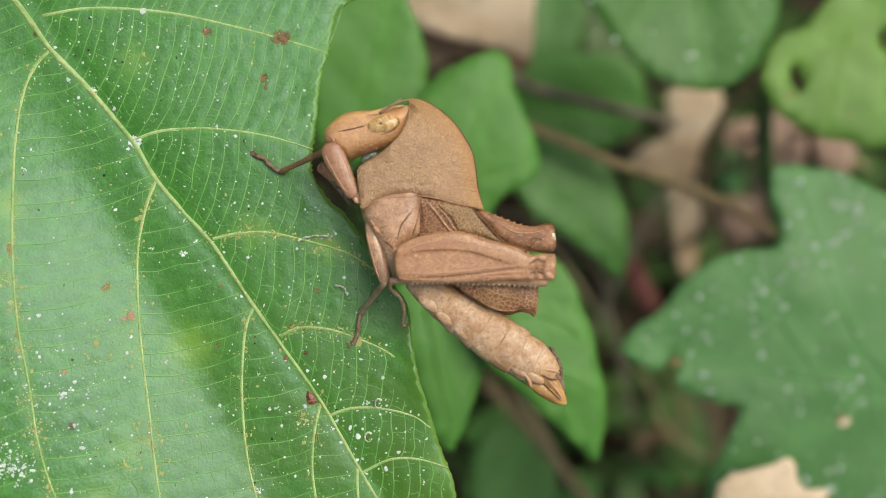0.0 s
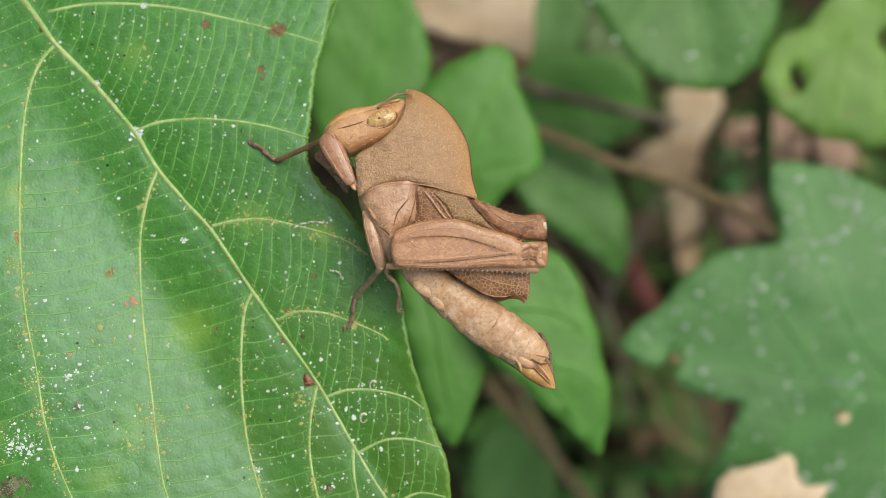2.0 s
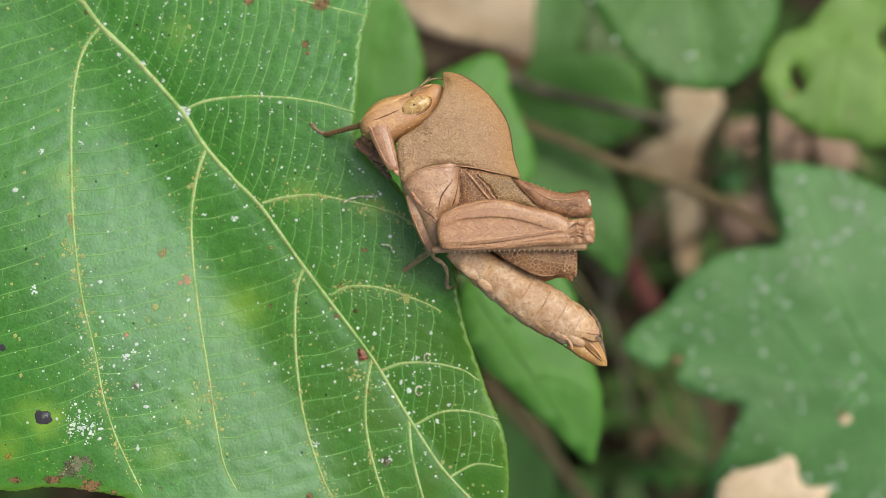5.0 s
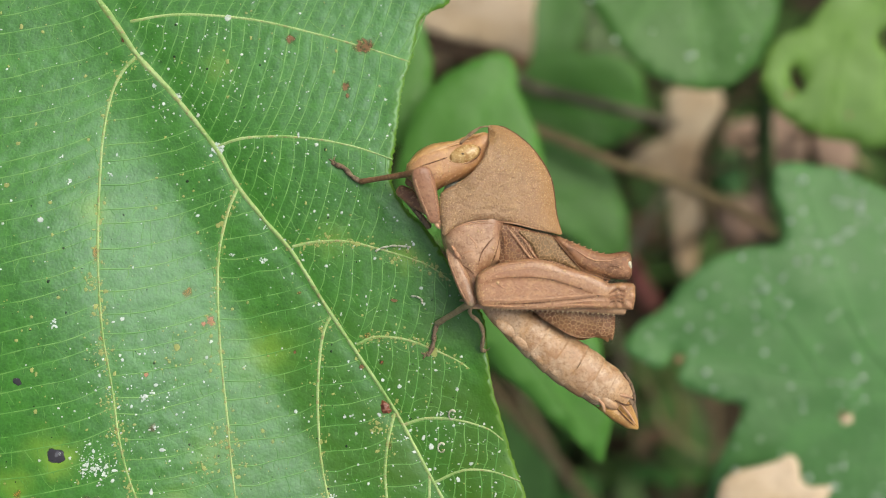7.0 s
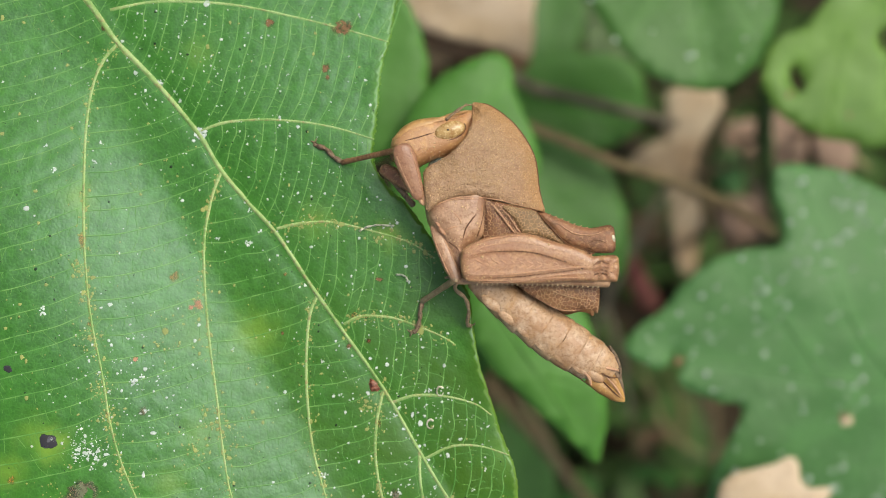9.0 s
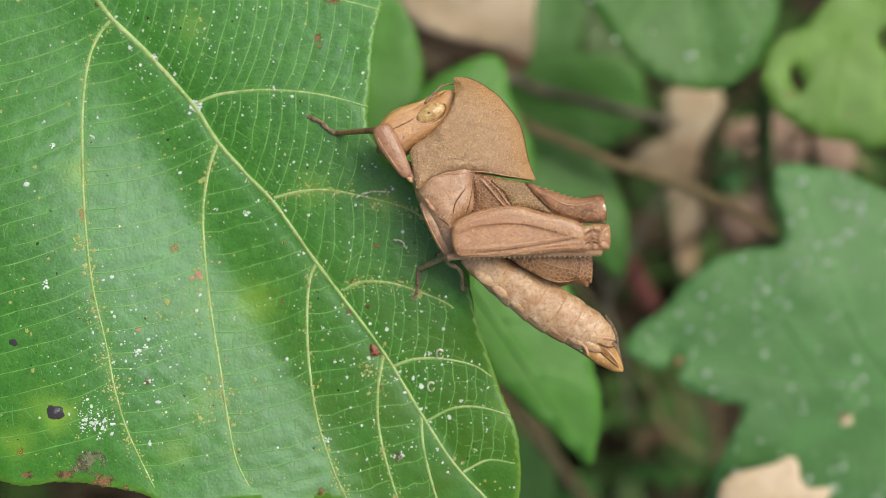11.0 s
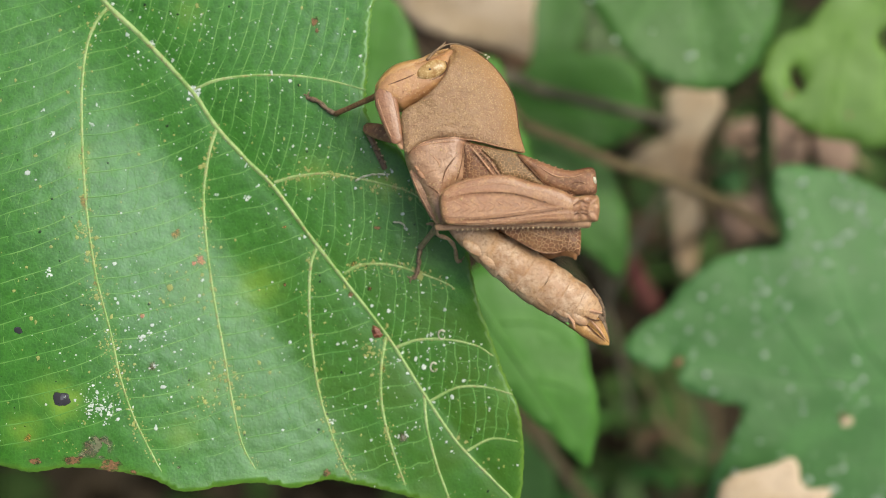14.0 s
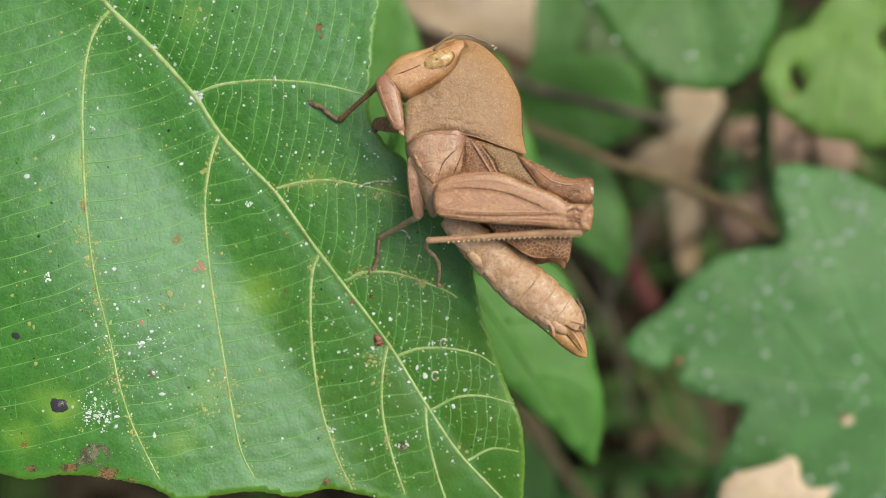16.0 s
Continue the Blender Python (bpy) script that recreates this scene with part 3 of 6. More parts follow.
    part("stalk", mesh("stalk", v, f), STEM_GREEN, leaf)

    # crusts, spots and specks
    def crust(name, mat, label, *blots):
        for i, (u, v, r, *more) in enumerate(blots):
            if name == "white_scale" and r > 3:
                cluster = [blot(u + rnd.gauss(0, r * 0.45), v + rnd.gauss(0, r * 0.4), r * rnd.uniform(0.18, 0.42), seed=rnd.random() * 9, ragged=0.7, sides=9) for _ in range(int(3 + r * 1.1))]
                part(name, crust_mesh(name, cluster, 9), mat, leaf, label)
                continue
            piece = blot(u, v, r * 1.25, seed=u * 0.37, stretch=more[0] if more else (1, 1), ragged=0.5, sides=20)
            part(name, crust_mesh(name, [piece], 20), mat, leaf, label)
    crust("rust_spot", RUST, "dark rust-red spot", (652, 604, 5), (183, 50, 5))
    c = on_leaf(661, 683, 0.05)
    v, f = ball(c, 0.82, 0.55, 0.24, -55, 28, 14)
    v = [(x + 0.34 * wobble(x, y, 1.9, 3), y + 0.34 * wobble(x, y, 1.9, 8), z + 0.2 * wobble(x, y, 2.5)) for x, y, z in v]
    part("rust_scab", mesh("rust_scab", v, f), SCAB, leaf, "raised glossy red-brown scab")
    crust("orange_spot", ORANGE, "orange fungal spot", (669, 749, 6), (145, 425, 9, (0.8, 1.5)), (308, 490, 9), (505, 486, 4), (628, 557, 6), (648, 562, 4),
          (158, 575, 6), (190, 735, 6, (0.8, 1.4)), (386, 760, 5), (20, 850, 7))
    crust("pink_spot", PINK, "pale pink spot", (351, 540, 9), (338, 545, 5), (240, 636, 4))
    crust("brown_patch", BROWN_PATCH, "dry brown patch", (606, 52, 21, (1.1, 0.8)), (577, 122, 9), (475, 40, 11, (1.1, 0.9)), (580, 138, 5), (672, 494, 7, (1.3, 0.6)), (500, 590, 4), (618, 612, 6),
          (30, 893, 11, (1.4, 0.7)), (100, 893, 15, (1.5, 0.7)), (168, 906, 17, (1.3, 0.7)), (212, 915, 11), (345, 938, 10, (1.5, 0.7)), (560, 935, 8))
    crust("grey_patch", GREY_PATCH, "grey-brown scab", (145, 868, 24, (1.2, 0.9)), (125, 880, 14), (255, 728, 8), (700, 874, 10), (290, 925, 12))
    crust("black_spot", BLACK_SPOT, "black scab", (86, 783, 11.5, (1.2, 0.95)), (14, 653, 6))
    crust("white_scale", SPECK, "white crusty speck", (355, 238, 13, (1, .8)), (282, 148, 7), (180, 253, 5), (167, 286, 5), (95, 303, 6, (1.4, .8)), (74, 552, 8, (.9, 1.3)),
          (440, 431, 7, (1.4, .7)), (573, 842, 7), (238, 677, 8), (210, 661, 5), (413, 620, 5), (570, 640, 4), (603, 699, 5), (760, 690, 6, (1.3, .8)),
          (540, 505, 3), (693, 401, 5), (512, 240, 4), (655, 635, 3), (445, 367, 4), (82, 258, 4), (385, 422, 5), (836, 868, 4), (770, 862, 4),
          (440, 375, 4), (800, 590, 4), (712, 560, 4), (635, 28, 4), (700, 735, 4), (865, 755, 4), (257, 727, 6), (702, 872, 8), (92, 776, 4), (590, 700, 5))
    # loose powdery specks too many to count
    def dust(name, mat, count, size, spots, seed):
        g = random.Random(seed)
        pieces = []
        poly = np.array(edge)
        while len(pieces) < count:
            u, v = g.uniform(-120, 920), g.uniform(-120, 1000)
            if spots and g.random() < 0.75:
                q = g.choice(spots)
                u, v = q[0] + g.gauss(0, q[2]), q[1] + g.gauss(0, q[2])
            if not inside(at(u, v)[None, :2], poly)[0]:
                continue
            s = size * math.exp(g.gauss(0, 0.5))
            pieces.append(blot(u, v, s, 0.035, g.random() * 9, 0.5, 7, (g.uniform(0.7, 1.3), g.uniform(0.7, 1.3))))
        part(name, crust_mesh(name, pieces, 7), mat, leaf, kind="stuff")
    dust("white_dust", SPECK, 1250, 1.35, [(155, 795, 21), (700, 650, 110), (300, 120, 90), (560, 300, 120), (760, 780, 70), (230, 680, 60)], 5)
    dust("dark_dust", BLACK_SPECK, 420, 0.85, [], 6)
    near_veins = [(p[0], p[1], 7) for V in (LEFT_VEINS[2], LEFT_VEINS[3], LEFT_VEINS[4], LEFT_VEINS[5], RIGHT_VEINS[3], RIGHT_VEINS[4]) for p in curve(V, 5)]
    dust("yellow_scurf", FLECK, 2200, 1.6, near_veins + 6 * [(143, 480, 10), (152, 525, 9), (161, 600, 12), (176, 690, 10), (192, 742, 9), (372, 745, 18), (345, 800, 20), (300, 600, 22), (420, 770, 26), (90, 870, 30), (650, 715, 10)], 7)

    # curled fibres and a dried flake
    for pts in ([(637, 409), (648, 403), (665, 399), (680, 399), (697, 400)], [(702, 486), (712, 487), (720, 492), (721, 498)]):
        path = [on_leaf(u, v, 0.25 + 0.35 * math.sin(i * 1.3)) for i, (u, v) in enumerate(curve(pts, 5))]
        v, f = tube(path, 0.11, 6)
        part("fibre", mesh("fibre", v, f), FIBRE, leaf, "thin pale curled fibre")
    for u, v in ((779, 692), (762, 750)):
        path = [on_leaf(u + 6 * math.cos(q), v + 8 * math.sin(q), 0.3) for q in np.linspace(0.3, 5.6, 14)]
        vv, ff = tube(path, np.linspace(0.05, 0.14, 14), 5)
        part("dry_flake", mesh("dry_flake", vv, ff), FIBRE, leaf, "tiny dried curled flake")
    return leaf


perch_leaf = build_perch_leaf()


# ---- the dead-leaf grasshopper ----
ZB = 4.5     # height of the body's middle plane over the leaf, millimetres


def limb(points, radii, sides=10, flat=1.0, n=5):
    """A tapering limb through points given in millimetres, with as many radii."""
    path = curve(points, n)
    r = np.interp(np.linspace(0, len(points) - 1, len(path)), np.arange(len(points)), radii)
    return tube(path, r, sides, flat)


def line_on(points, zs, r, n=5, sides=5):
    pts = [at(u, v, z) for (u, v), z in zip(points, np.broadcast_to(zs, (len(points),)))]
    path = curve(pts, n)
    k = len(path)
    rr = r * np.clip(np.minimum(np.arange(k), np.arange(k)[::-1]) / (0.25 * k), 0.25, 1)
    return tube(path, rr, sides)


def drawn_on(points, edge, top, r, lift=0.0, n=5, sides=5):
    """A thin ridge lying on a slab whose outline and top are given."""
    c = curve(points, n)
    p = np.array([at(u, v, ZB)[:2] for u, v in c])
    z = top(p, line_distance(p, edge))
    p = np.array([at(u, v, h)[:2] for (u, v), h in zip(c, z)])
    k = len(c)
    rr = r * np.clip(np.minimum(np.arange(k), np.arange(k)[::-1]) / (0.25 * k), 0.25, 1)
    return tube([(*q, h + lift) for q, h in zip(p, z)], rr, sides)


def granules(host, edge, top, count, size, mat, seed, chance=None, shift=(0, 0, 0)):
    """Fine raised grains over a plate, far too many to count: one mesh."""
    g = random.Random(seed)
    lo, hi = edge.min(0), edge.max(0)
    cand = np.array([(g.uniform(lo[0], hi[0]), g.uniform(lo[1], hi[1])) for _ in range(count * 6)])
    cand = cand[inside(cand, edge)]
    d = line_distance(cand, edge)
    if chance is not None:
        keep = np.array([g.random() for _ in cand]) < chance(cand, d)
        cand, d = cand[keep], d[keep]
    cand, d = cand[:count], d[:count]
    z = top(cand, d)
    verts, faces = [], []
    for (x, y), h in zip(cand, z):
        r = size * math.exp(g.gauss(0, 0.3))
        o = len(verts)
        for ring, lift in ((1.0, -0.25), (0.65, 0.45)):
            for k in range(6):
                q = k * math.pi / 3
                verts.append((x + r * ring * math.cos(q) - shift[0], y + r * ring * math.sin(q) - shift[1], h + r * lift - shift[2]))
        verts.append((x - shift[0], y - shift[1], h + r * 0.75 - shift[2]))
        for k in range(6):
            k2 = (k + 1) % 6
            faces += [(o + k, o + k2, o + 6 + k2, o + 6 + k), (o + 6 + k, o + 6 + k2, o + 12)]
    return part("grain", mesh("grain", verts, faces), mat, host, kind="stuff")


def net_veins(edge, top, cell, r, seed):
    """The raised cross veins of a wing: the cell walls round points strewn over it, one mesh."""
    g = random.Random(seed)
    lo, hi = edge.min(0) - cell, edge.max(0) + cell
    pts = []
    for j, y in enumerate(np.arange(lo[1], hi[1], cell * 0.866)):
        for x in np.arange(lo[0], hi[0], cell):
            pts.append(Vector((x + (j % 2) * cell / 2 + g.gauss(0, cell * 0.36), y + g.gauss(0, cell * 0.36))))
    v, _, f, *_ = delaunay_2d_cdt(pts, [], [], 0, 1e-7)
    v = np.array([tuple(p) for p in v])
    c = np.array([v[list(t)].mean(0) for t in f])
    ok = inside(c, edge)
    z = top(c, line_distance(c, edge))
    sides, pieces = {}, []
    for i, t in enumerate(f):
        for k in range(3):
            key = frozenset((t[k], t[(k + 1) % 3]))
            if key in sides:
                o = sides[key]
                if ok[i] and ok[o]:
                    pieces.append(tube([(*c[i], z[i] + r * 0.4), (*c[o], z[o] + r * 0.4)], r, 5))
            sides[key] = i
    return mesh("cross_vein_net", *joined(pieces))


insect = thing("grasshopper", "brown dead-leaf grasshopper with a tall crest, clinging to the leaf edge", "insect", z=Z0)
moving = {}


def build_body():
    # pronotum: a tall thin crest over the back, swelling towards the flank
    P_EDGE = [(837, 183), (850, 182), (868, 188), (890, 202), (912, 222), (932, 250), (945, 275), (951, 305), (954, 335), (960, 358), (964, 374),
              (945, 371), (915, 364), (885, 356), (858, 351), (830, 349), (800, 352), (775, 362), (757, 374), (752, 345), (750, 310), (758, 297),
              (780, 285), (802, 270), (822, 248), (834, 222), (836, 200)]
    keel = np.array([at(u, v, ZB)[:2] for u, v in curve([(836, 195), (840, 183), (868, 188), (912, 222), (945, 275), (954, 335), (964, 374)], 6)])

    hood = np.array([at(u, v, ZB)[:2] for u, v in curve([(836, 200), (833, 224), (820, 250), (802, 270)], 5)])

    creases = [np.array([at(u, v, ZB)[:2] for u, v in curve(q, 5)]) for q in
               ([(754, 338), (768, 330), (786, 318), (806, 308)], [(770, 352), (790, 340), (815, 332), (838, 330)], [(764, 305), (780, 300), (800, 286)],
                [(796, 300), (815, 290), (830, 272)], [(838, 345), (858, 336), (880, 334)])]

    def half(P, d):
        k = line_distance(P, keel, False)
        h = 0.22 + 2.7 * (1 - np.exp(-k / 3.6))
        h = h + 1.3 * np.exp(-line_distance(P, hood, False) / 1.6) * np.clip(k / 1.5, 0, 1)
        lump = np.array([0.11 * wobble(x, y, 0.40) + 0.05 * wobble(x, y, 1.3, 4) for x, y in P])
        for c in creases:
            q = line_distance(P, c, False)
            h = h - 0.075 * np.exp(-(q / 0.20) ** 2) + 0.02 * np.exp(-((q - 0.45) / 0.3) ** 2)
        return h * (0.84 + 0.16 * np.clip(d / 0.7, 0, 1) ** 0.5) + lump * np.clip(d / 0.6, 0, 1)
    pe = outline(P_EDGE, ZB, 6)
    me, P, d = slab("pronotum", pe, 0.21, lambda P, d: ZB + half(P, d), lambda P, d: ZB - half(P, d))
    rim = np.exp(-(line_distance(P, keel, False) / 1.6) ** 2)
    a_ = me.attributes.new("rim", "FLOAT", "POINT")
    a_.data.foreach_set("value", np.concatenate([rim, rim]).astype(np.float32))
    pron = part("pronotum", me, PRONOTUM, insect, "tall rounded sail-like brown crest")
    moving["pronotum"] = (pron, at(790, 335, ZB))
    centre = at(845, 320, ZB)[:2]

    def spread(P, d):
        k = np.hypot(*(P - centre).T)
        return np.clip(0.12 + k / 9, 0, 1)
    granules(pron, pe, lambda P, d: ZB + half(P, d), 1500, 0.045, GRANULE, 21, spread)
    v, f = joined([line_on([(838, 190), (838, 205), (833, 226), (820, 250), (800, 272), (778, 287), (757, 299)], ZB + np.array([0.5, 0.9, 1.5, 2.0, 2.3, 2.3, 2.2]), 0.13)])
    part("front_rim", mesh("front_rim", v, f), RIDGE, pron)
    path = [at(u, v, ZB) for u, v in curve([(838, 184), (868, 188), (912, 222), (945, 275), (954, 335), (963, 373)], 8)]
    part("keel_rim", mesh("keel_rim", *tube(path, 0.14, 6)), LINE, pron)
    v, f = drawn_on([(958, 371), (945, 369), (915, 362), (885, 354), (858, 350), (830, 348), (800, 351), (775, 361), (759, 371)], pe, lambda P, d: ZB + half(P, d), 0.07)
    part("lower_rim", mesh("lower_rim", v, f), RIDGE, pron)

    # flank plates below the crest
    T_EDGE = [(754, 328), (753, 372), (760, 400), (776, 425), (792, 460), (806, 490), (818, 496), (828, 480), (830, 450), (845, 430), (862, 418), (866, 372), (866, 328), (800, 322)]
    t, b = dome(ZB, 2.42, 2.2, 0.5)
    te = outline(T_EDGE, ZB, 5)
    me, *_ = slab("thorax", te, 0.42, t, b)
    thorax = part("thorax", me, PLEURA, insect, "pinkish-brown ridged flank plates")
    granules(thorax, te, t, 220, 0.06, GRANULE, 33)
    for pts in ([(762, 368), (780, 358), (805, 353), (835, 351), (857, 352)], [(857, 353), (855, 380), (848, 408), (842, 424)],
                [(852, 368), (835, 388), (824, 405), (818, 430)], [(787, 408), (800, 402), (812, 400)], [(768, 400), (776, 412), (790, 415)],
                [(790, 425), (805, 435), (817, 447)], [(800, 372), (812, 385), (818, 398)]):
        v, f = drawn_on(pts, te, t, 0.075)
        part("flank_seam", mesh("flank_seam", v, f), LINE if pts[0][0] in (857, 790, 852) else RIDGE, thorax)
    for u, vv, r in ((782, 408, 0.42), (775, 397, 0.3), (812, 442, 0.45), (749, 349, 0.5), (746, 356, 0.4)):
        v, f = ball(at(u, vv, ZB + 2.05), r * 1.3, r * 0.6, 0.22, -50)
        part("coxa_knob", mesh("coxa_knob", v, f), RIDGE, thorax)

    # fore wing: a flat netted plate held along the flank, and its far twin
    W_EDGE = [(850, 352), (880, 356), (915, 365), (950, 374), (975, 401), (1003, 433), (1030, 460), (1054, 490), (1060, 510), (1057, 552), (1046, 548),
              (1030, 546), (1010, 551), (985, 547), (960, 534), (930, 516), (885, 475), (855, 430)]
    e = outline(W_EDGE, 5.6, 5)
    def wtop(P, d):
        return 6.15 + 0.35 * np.clip(d / 1.5, 0, 1) + np.array([0.08 * wobble(x, y, 0.5) for x, y in P])
    me, *_ = slab("fore_wing", e, 0.5, wtop, lambda P, d: wtop(P, d) - 0.16)
    wing = part("fore_wing", me, WING, insect, "netted brown fore wing")
    part("cross_vein_net", net_veins(e, wtop, 0.43, 0.033, 41), WING_VEIN, wing, kind="stuff")
    # paler rear field and main veins of the wing
    R_EDGE = [(905, 365), (950, 375), (974, 402), (1001, 433), (985, 428), (950, 416), (925, 412), (908, 385), (890, 366)]
    def rtop(P, d):
        return 6.56 + 0.06 * np.clip(d / 0.4, 0, 1)
    re = outline(R_EDGE, 6.4, 5)
    me, *_ = slab("wing_field", re, 0.5, rtop, lambda P, d: rtop(P, d) - 0.15)
    part("wing_field", me, WING_TAN, wing)
    part("cross_vein_net", net_veins(re, rtop, 0.40, 0.034, 43), WING_VEIN, wing, kind="stuff")
    for pts, m, r in (([(868, 356), (885, 378), (905, 405), (917, 418)], RIDGE, 0.13), ([(878, 357), (900, 382), (915, 404), (925, 415)], RIDGE, 0.08),
                      ([(951, 375), (975, 402), (1003, 434)], LINE, 0.14), ([(858, 354), (862, 380), (864, 415)], LINE, 0.08),
                      ([(1035, 549), (1040, 530), (1042, 506)], RIDGE, 0.045), ([(945, 524), (985, 546), (1012, 550), (1034, 546)], RIDGE, 0.045),
                      ([(950, 500), (985, 518), (1020, 528), (1050, 532)], WING_VEIN, 0.045)):
        v, f = line_on(pts, 6.66, r)
        part("wing_vein", mesh("wing_vein", v, f), m, wing)
    e2 = outline([(u - 6, v + 6) for u, v in W_EDGE], 3.0, 4)
    me, *_ = slab("far_wing", e2, 1.2, lambda P, d: 3.0 + 0 * d, lambda P, d: 2.85 + 0 * d)
    part("far_wing", me, WING, insect)

    # hind thigh (near side): a deep flattened club with keels, herring-bone ribs and knee lobes
    F_EDGE = [(815, 452), (822, 438), (845, 425), (875, 417), (910, 413), (940, 415), (965, 424), (1000, 433), (1030, 443), (1048, 453), (1068, 452),
              (1086, 452), (1091, 454), (1093, 462), (1093, 484), (1090, 496), (1084, 498), (1060, 497), (1040, 498), (1000, 497), (950, 500), (900, 501), (850, 499), (826, 496), (817, 482)]
    def thigh(edge_list, zc, mat, label, h=1.15, near=True):
        t0, b = dome(zc, h, 0.85, 0.75)

        def t(P, d):
            """The upper band stands proud of the panel; fine stripes run under the panel."""
            z = t0(P, d)
            if not near:
                return z
            k = UNIT * (1 - zc / DIST)
            u, v = 784 + P[:, 0] / k, 441 - P[:, 1] / k
            upper = np.interp(u, [820, 862, 905, 945, 985, 1030, 1050], [458, 447, 445, 448, 459, 475, 476])
            lower = np.interp(u, [820, 870, 920, 970, 1020, 1048], [484, 486, 483, 478, 473, 472])
            z = z + 0.10 / (1 + np.exp((v - upper) / 1.2))
            z = z + np.where(v > lower, 0.07 * np.sin((v - lower) / 1.35), 0) * np.clip((1052 - u) / 10, 0, 1)
            knee = np.clip((u - 1046) / 6, 0, 1)
            return z + knee * 0.10 * np.sin(np.hypot(u - 1092, (v - 478) * 0.9) / 2.2)
        e = outline(edge_list, zc, 6)
        me, *_ = slab("hind_femur", e, 0.22 if near else 0.4, t, b)
        return part("hind_femur", me, mat, insect, label), e, t
    ZF = 7.8
    femur, fe, ft = thigh(F_EDGE, ZF, FEMUR, "broad reddish-brown hind thigh with keels")
    zt = ZF + 1.17
    for pts, m, r, z in (([(832, 452), (862, 446), (905, 444), (945, 447), (985, 458), (1030, 474)], LINE, 0.04, zt + .03),
                         ([(824, 489), (870, 491), (920, 489), (970, 483), (1020, 477), (1048, 476)], LINE, 0.06, zt - .15),
                         ([(824, 484), (870, 486), (920, 483), (970, 478), (1020, 473), (1045, 472)], RIDGE, 0.09, zt - .08),
                         ([(824, 494), (880, 496), (940, 493), (990, 486), (1045, 482)], RIDGE, 0.09, zt - .40),
                         ([(840, 499), (900, 499), (960, 493), (1000, 491), (1045, 492)], RIDGE, 0.09, zt - .62),
                         ([(820, 445), (845, 429), (880, 420), (915, 416), (945, 418)], RIDGE, 0.09, zt - .55),
                         ([(826, 456), (850, 438), (885, 431), (925, 429), (962, 437)], RIDGE, 0.05, zt - .1)):
        v, f = drawn_on(pts, fe, ft, r * 1.1, 0.045)
        part("femur_keel", mesh("femur_keel", v, f), m, femur)
    for k in range(10):
        u = 842 + k * 15
        for q in (-1, 1):
            s = 0.85 - 0.045 * k
            v, f = drawn_on([(u + 12, 468), (u + 6, 468 + q * 7 * s), (u - 4, 468 + q * 14 * s)], fe, ft, 0.06, 0.025, 3)
            part("chevron_rib", mesh("chevron_rib", v, f), RIDGE, femur)
    granules(femur, fe, ft, 260, 0.06, GRANULE, 31, lambda P, d: np.where(d < 0.9, 0.9, 0.15))
    for u, v0 in ((950, 448), (1000, 462), (1030, 475)):
        v, f = ball(at(u, v0, zt + .02), 0.13, 0.1, 0.09, 0, 8, 6)
        part("black_dot", mesh("black_dot", v, f), PUPIL, femur)
    for r0, q in ((0, 0), (1, 7), (2, 14), (3, 20)):
        v, f = drawn_on([(1046, 472 + q * .8), (1062, 463 + q), (1078, 465 + q * 1.1), (1088, 472 + q * .9)], fe, ft, (0.16, 0.12, 0.14, 0.10)[r0], 0.0)
        part("knee_lobe", mesh("knee_lobe", v, f), (MOUTH, RIDGE, MOUTH, LINE)[r0], femur)
    for k in range(9):
        u = 968 + k * 9.5
        v, f = tube([at(u, 424 + (u - 965) * 0.33 + 2, ZF), at(u + 4, 424 + (u - 965) * 0.33 - 1.5, ZF)], [0.18, 0.05], 5)
        part("spine", mesh("spine", v, f), RIDGE, femur)
    for k in range(11):
        u = 852 + k * 10.5
        w = float(np.interp(u, [845, 875, 910, 940, 965], [425, 417, 413, 415, 424]))
        v, f = tube([at(u, w + 3, ZF + 0.6), at(u + 3, w - 1.8, ZF + 0.6)], [0.15, 0.04], 5)
        part("spine", mesh("spine", v, f), RIDGE, femur)
    part("knee_rim", mesh("knee_rim", *line_on([(1074, 451.5), (1088, 453), (1093, 462), (1093.5, 482), (1090, 496)], [ZF + .8, ZF + .7, ZF + .5, ZF + .5, ZF + .5], 0.11)), LINE, femur, "dark knee end")
    v, f = ball(at(943, 430, zt - .12), 1.0, 0.45, 0.2, -8)
    part("pale_scar", mesh("pale_scar", v, f), RIDGE, femur)

    # far hind thigh, behind the wing
    F2 = [(948, 372), (985, 385), (1020, 399), (1045, 404), (1074, 401), (1082, 402), (1086, 409), (1088, 436), (1085, 445), (1078, 448), (1052, 447), (1020, 439), (1000, 433), (970, 405)]
    far, *_ = thigh(F2, 3.6, MOUTH, "far hind thigh, brown with a dark knee", 1.3, False)
    v, f = line_on([(974, 409), (1000, 434), (1025, 443), (1052, 449)], [4.7, 4.72, 4.75, 4.7], 0.34)
    part("dark_lower_keel", mesh("dark_lower_keel", v, f), LINE, far, "dark reddish lower keel")
    v, f = line_on([(985, 393), (1015, 412), (1045, 416), (1068, 410)], 4.93, 0.09)
    part("femur_keel", mesh("femur_keel", v, f), RIDGE, far)
    for r0, pts in enumerate(([(1038, 432), (1058, 424), (1078, 432)], [(1042, 441), (1060, 434), (1080, 440)], [(1000, 432), (1030, 438), (1052, 447)])):
        v, f = line_on(pts, 4.88 - .12 * r0, 0.10)
        part("knee_lobe", mesh("knee_lobe", v, f), LINE if r0 else MOUTH, far)
    part("knee_rim", mesh("knee_rim", *line_on([(1050, 403), (1074, 400.5), (1083, 402), (1086, 409), (1087, 417)], 4.3, 0.13)), LINE, far, "dark knee corner")
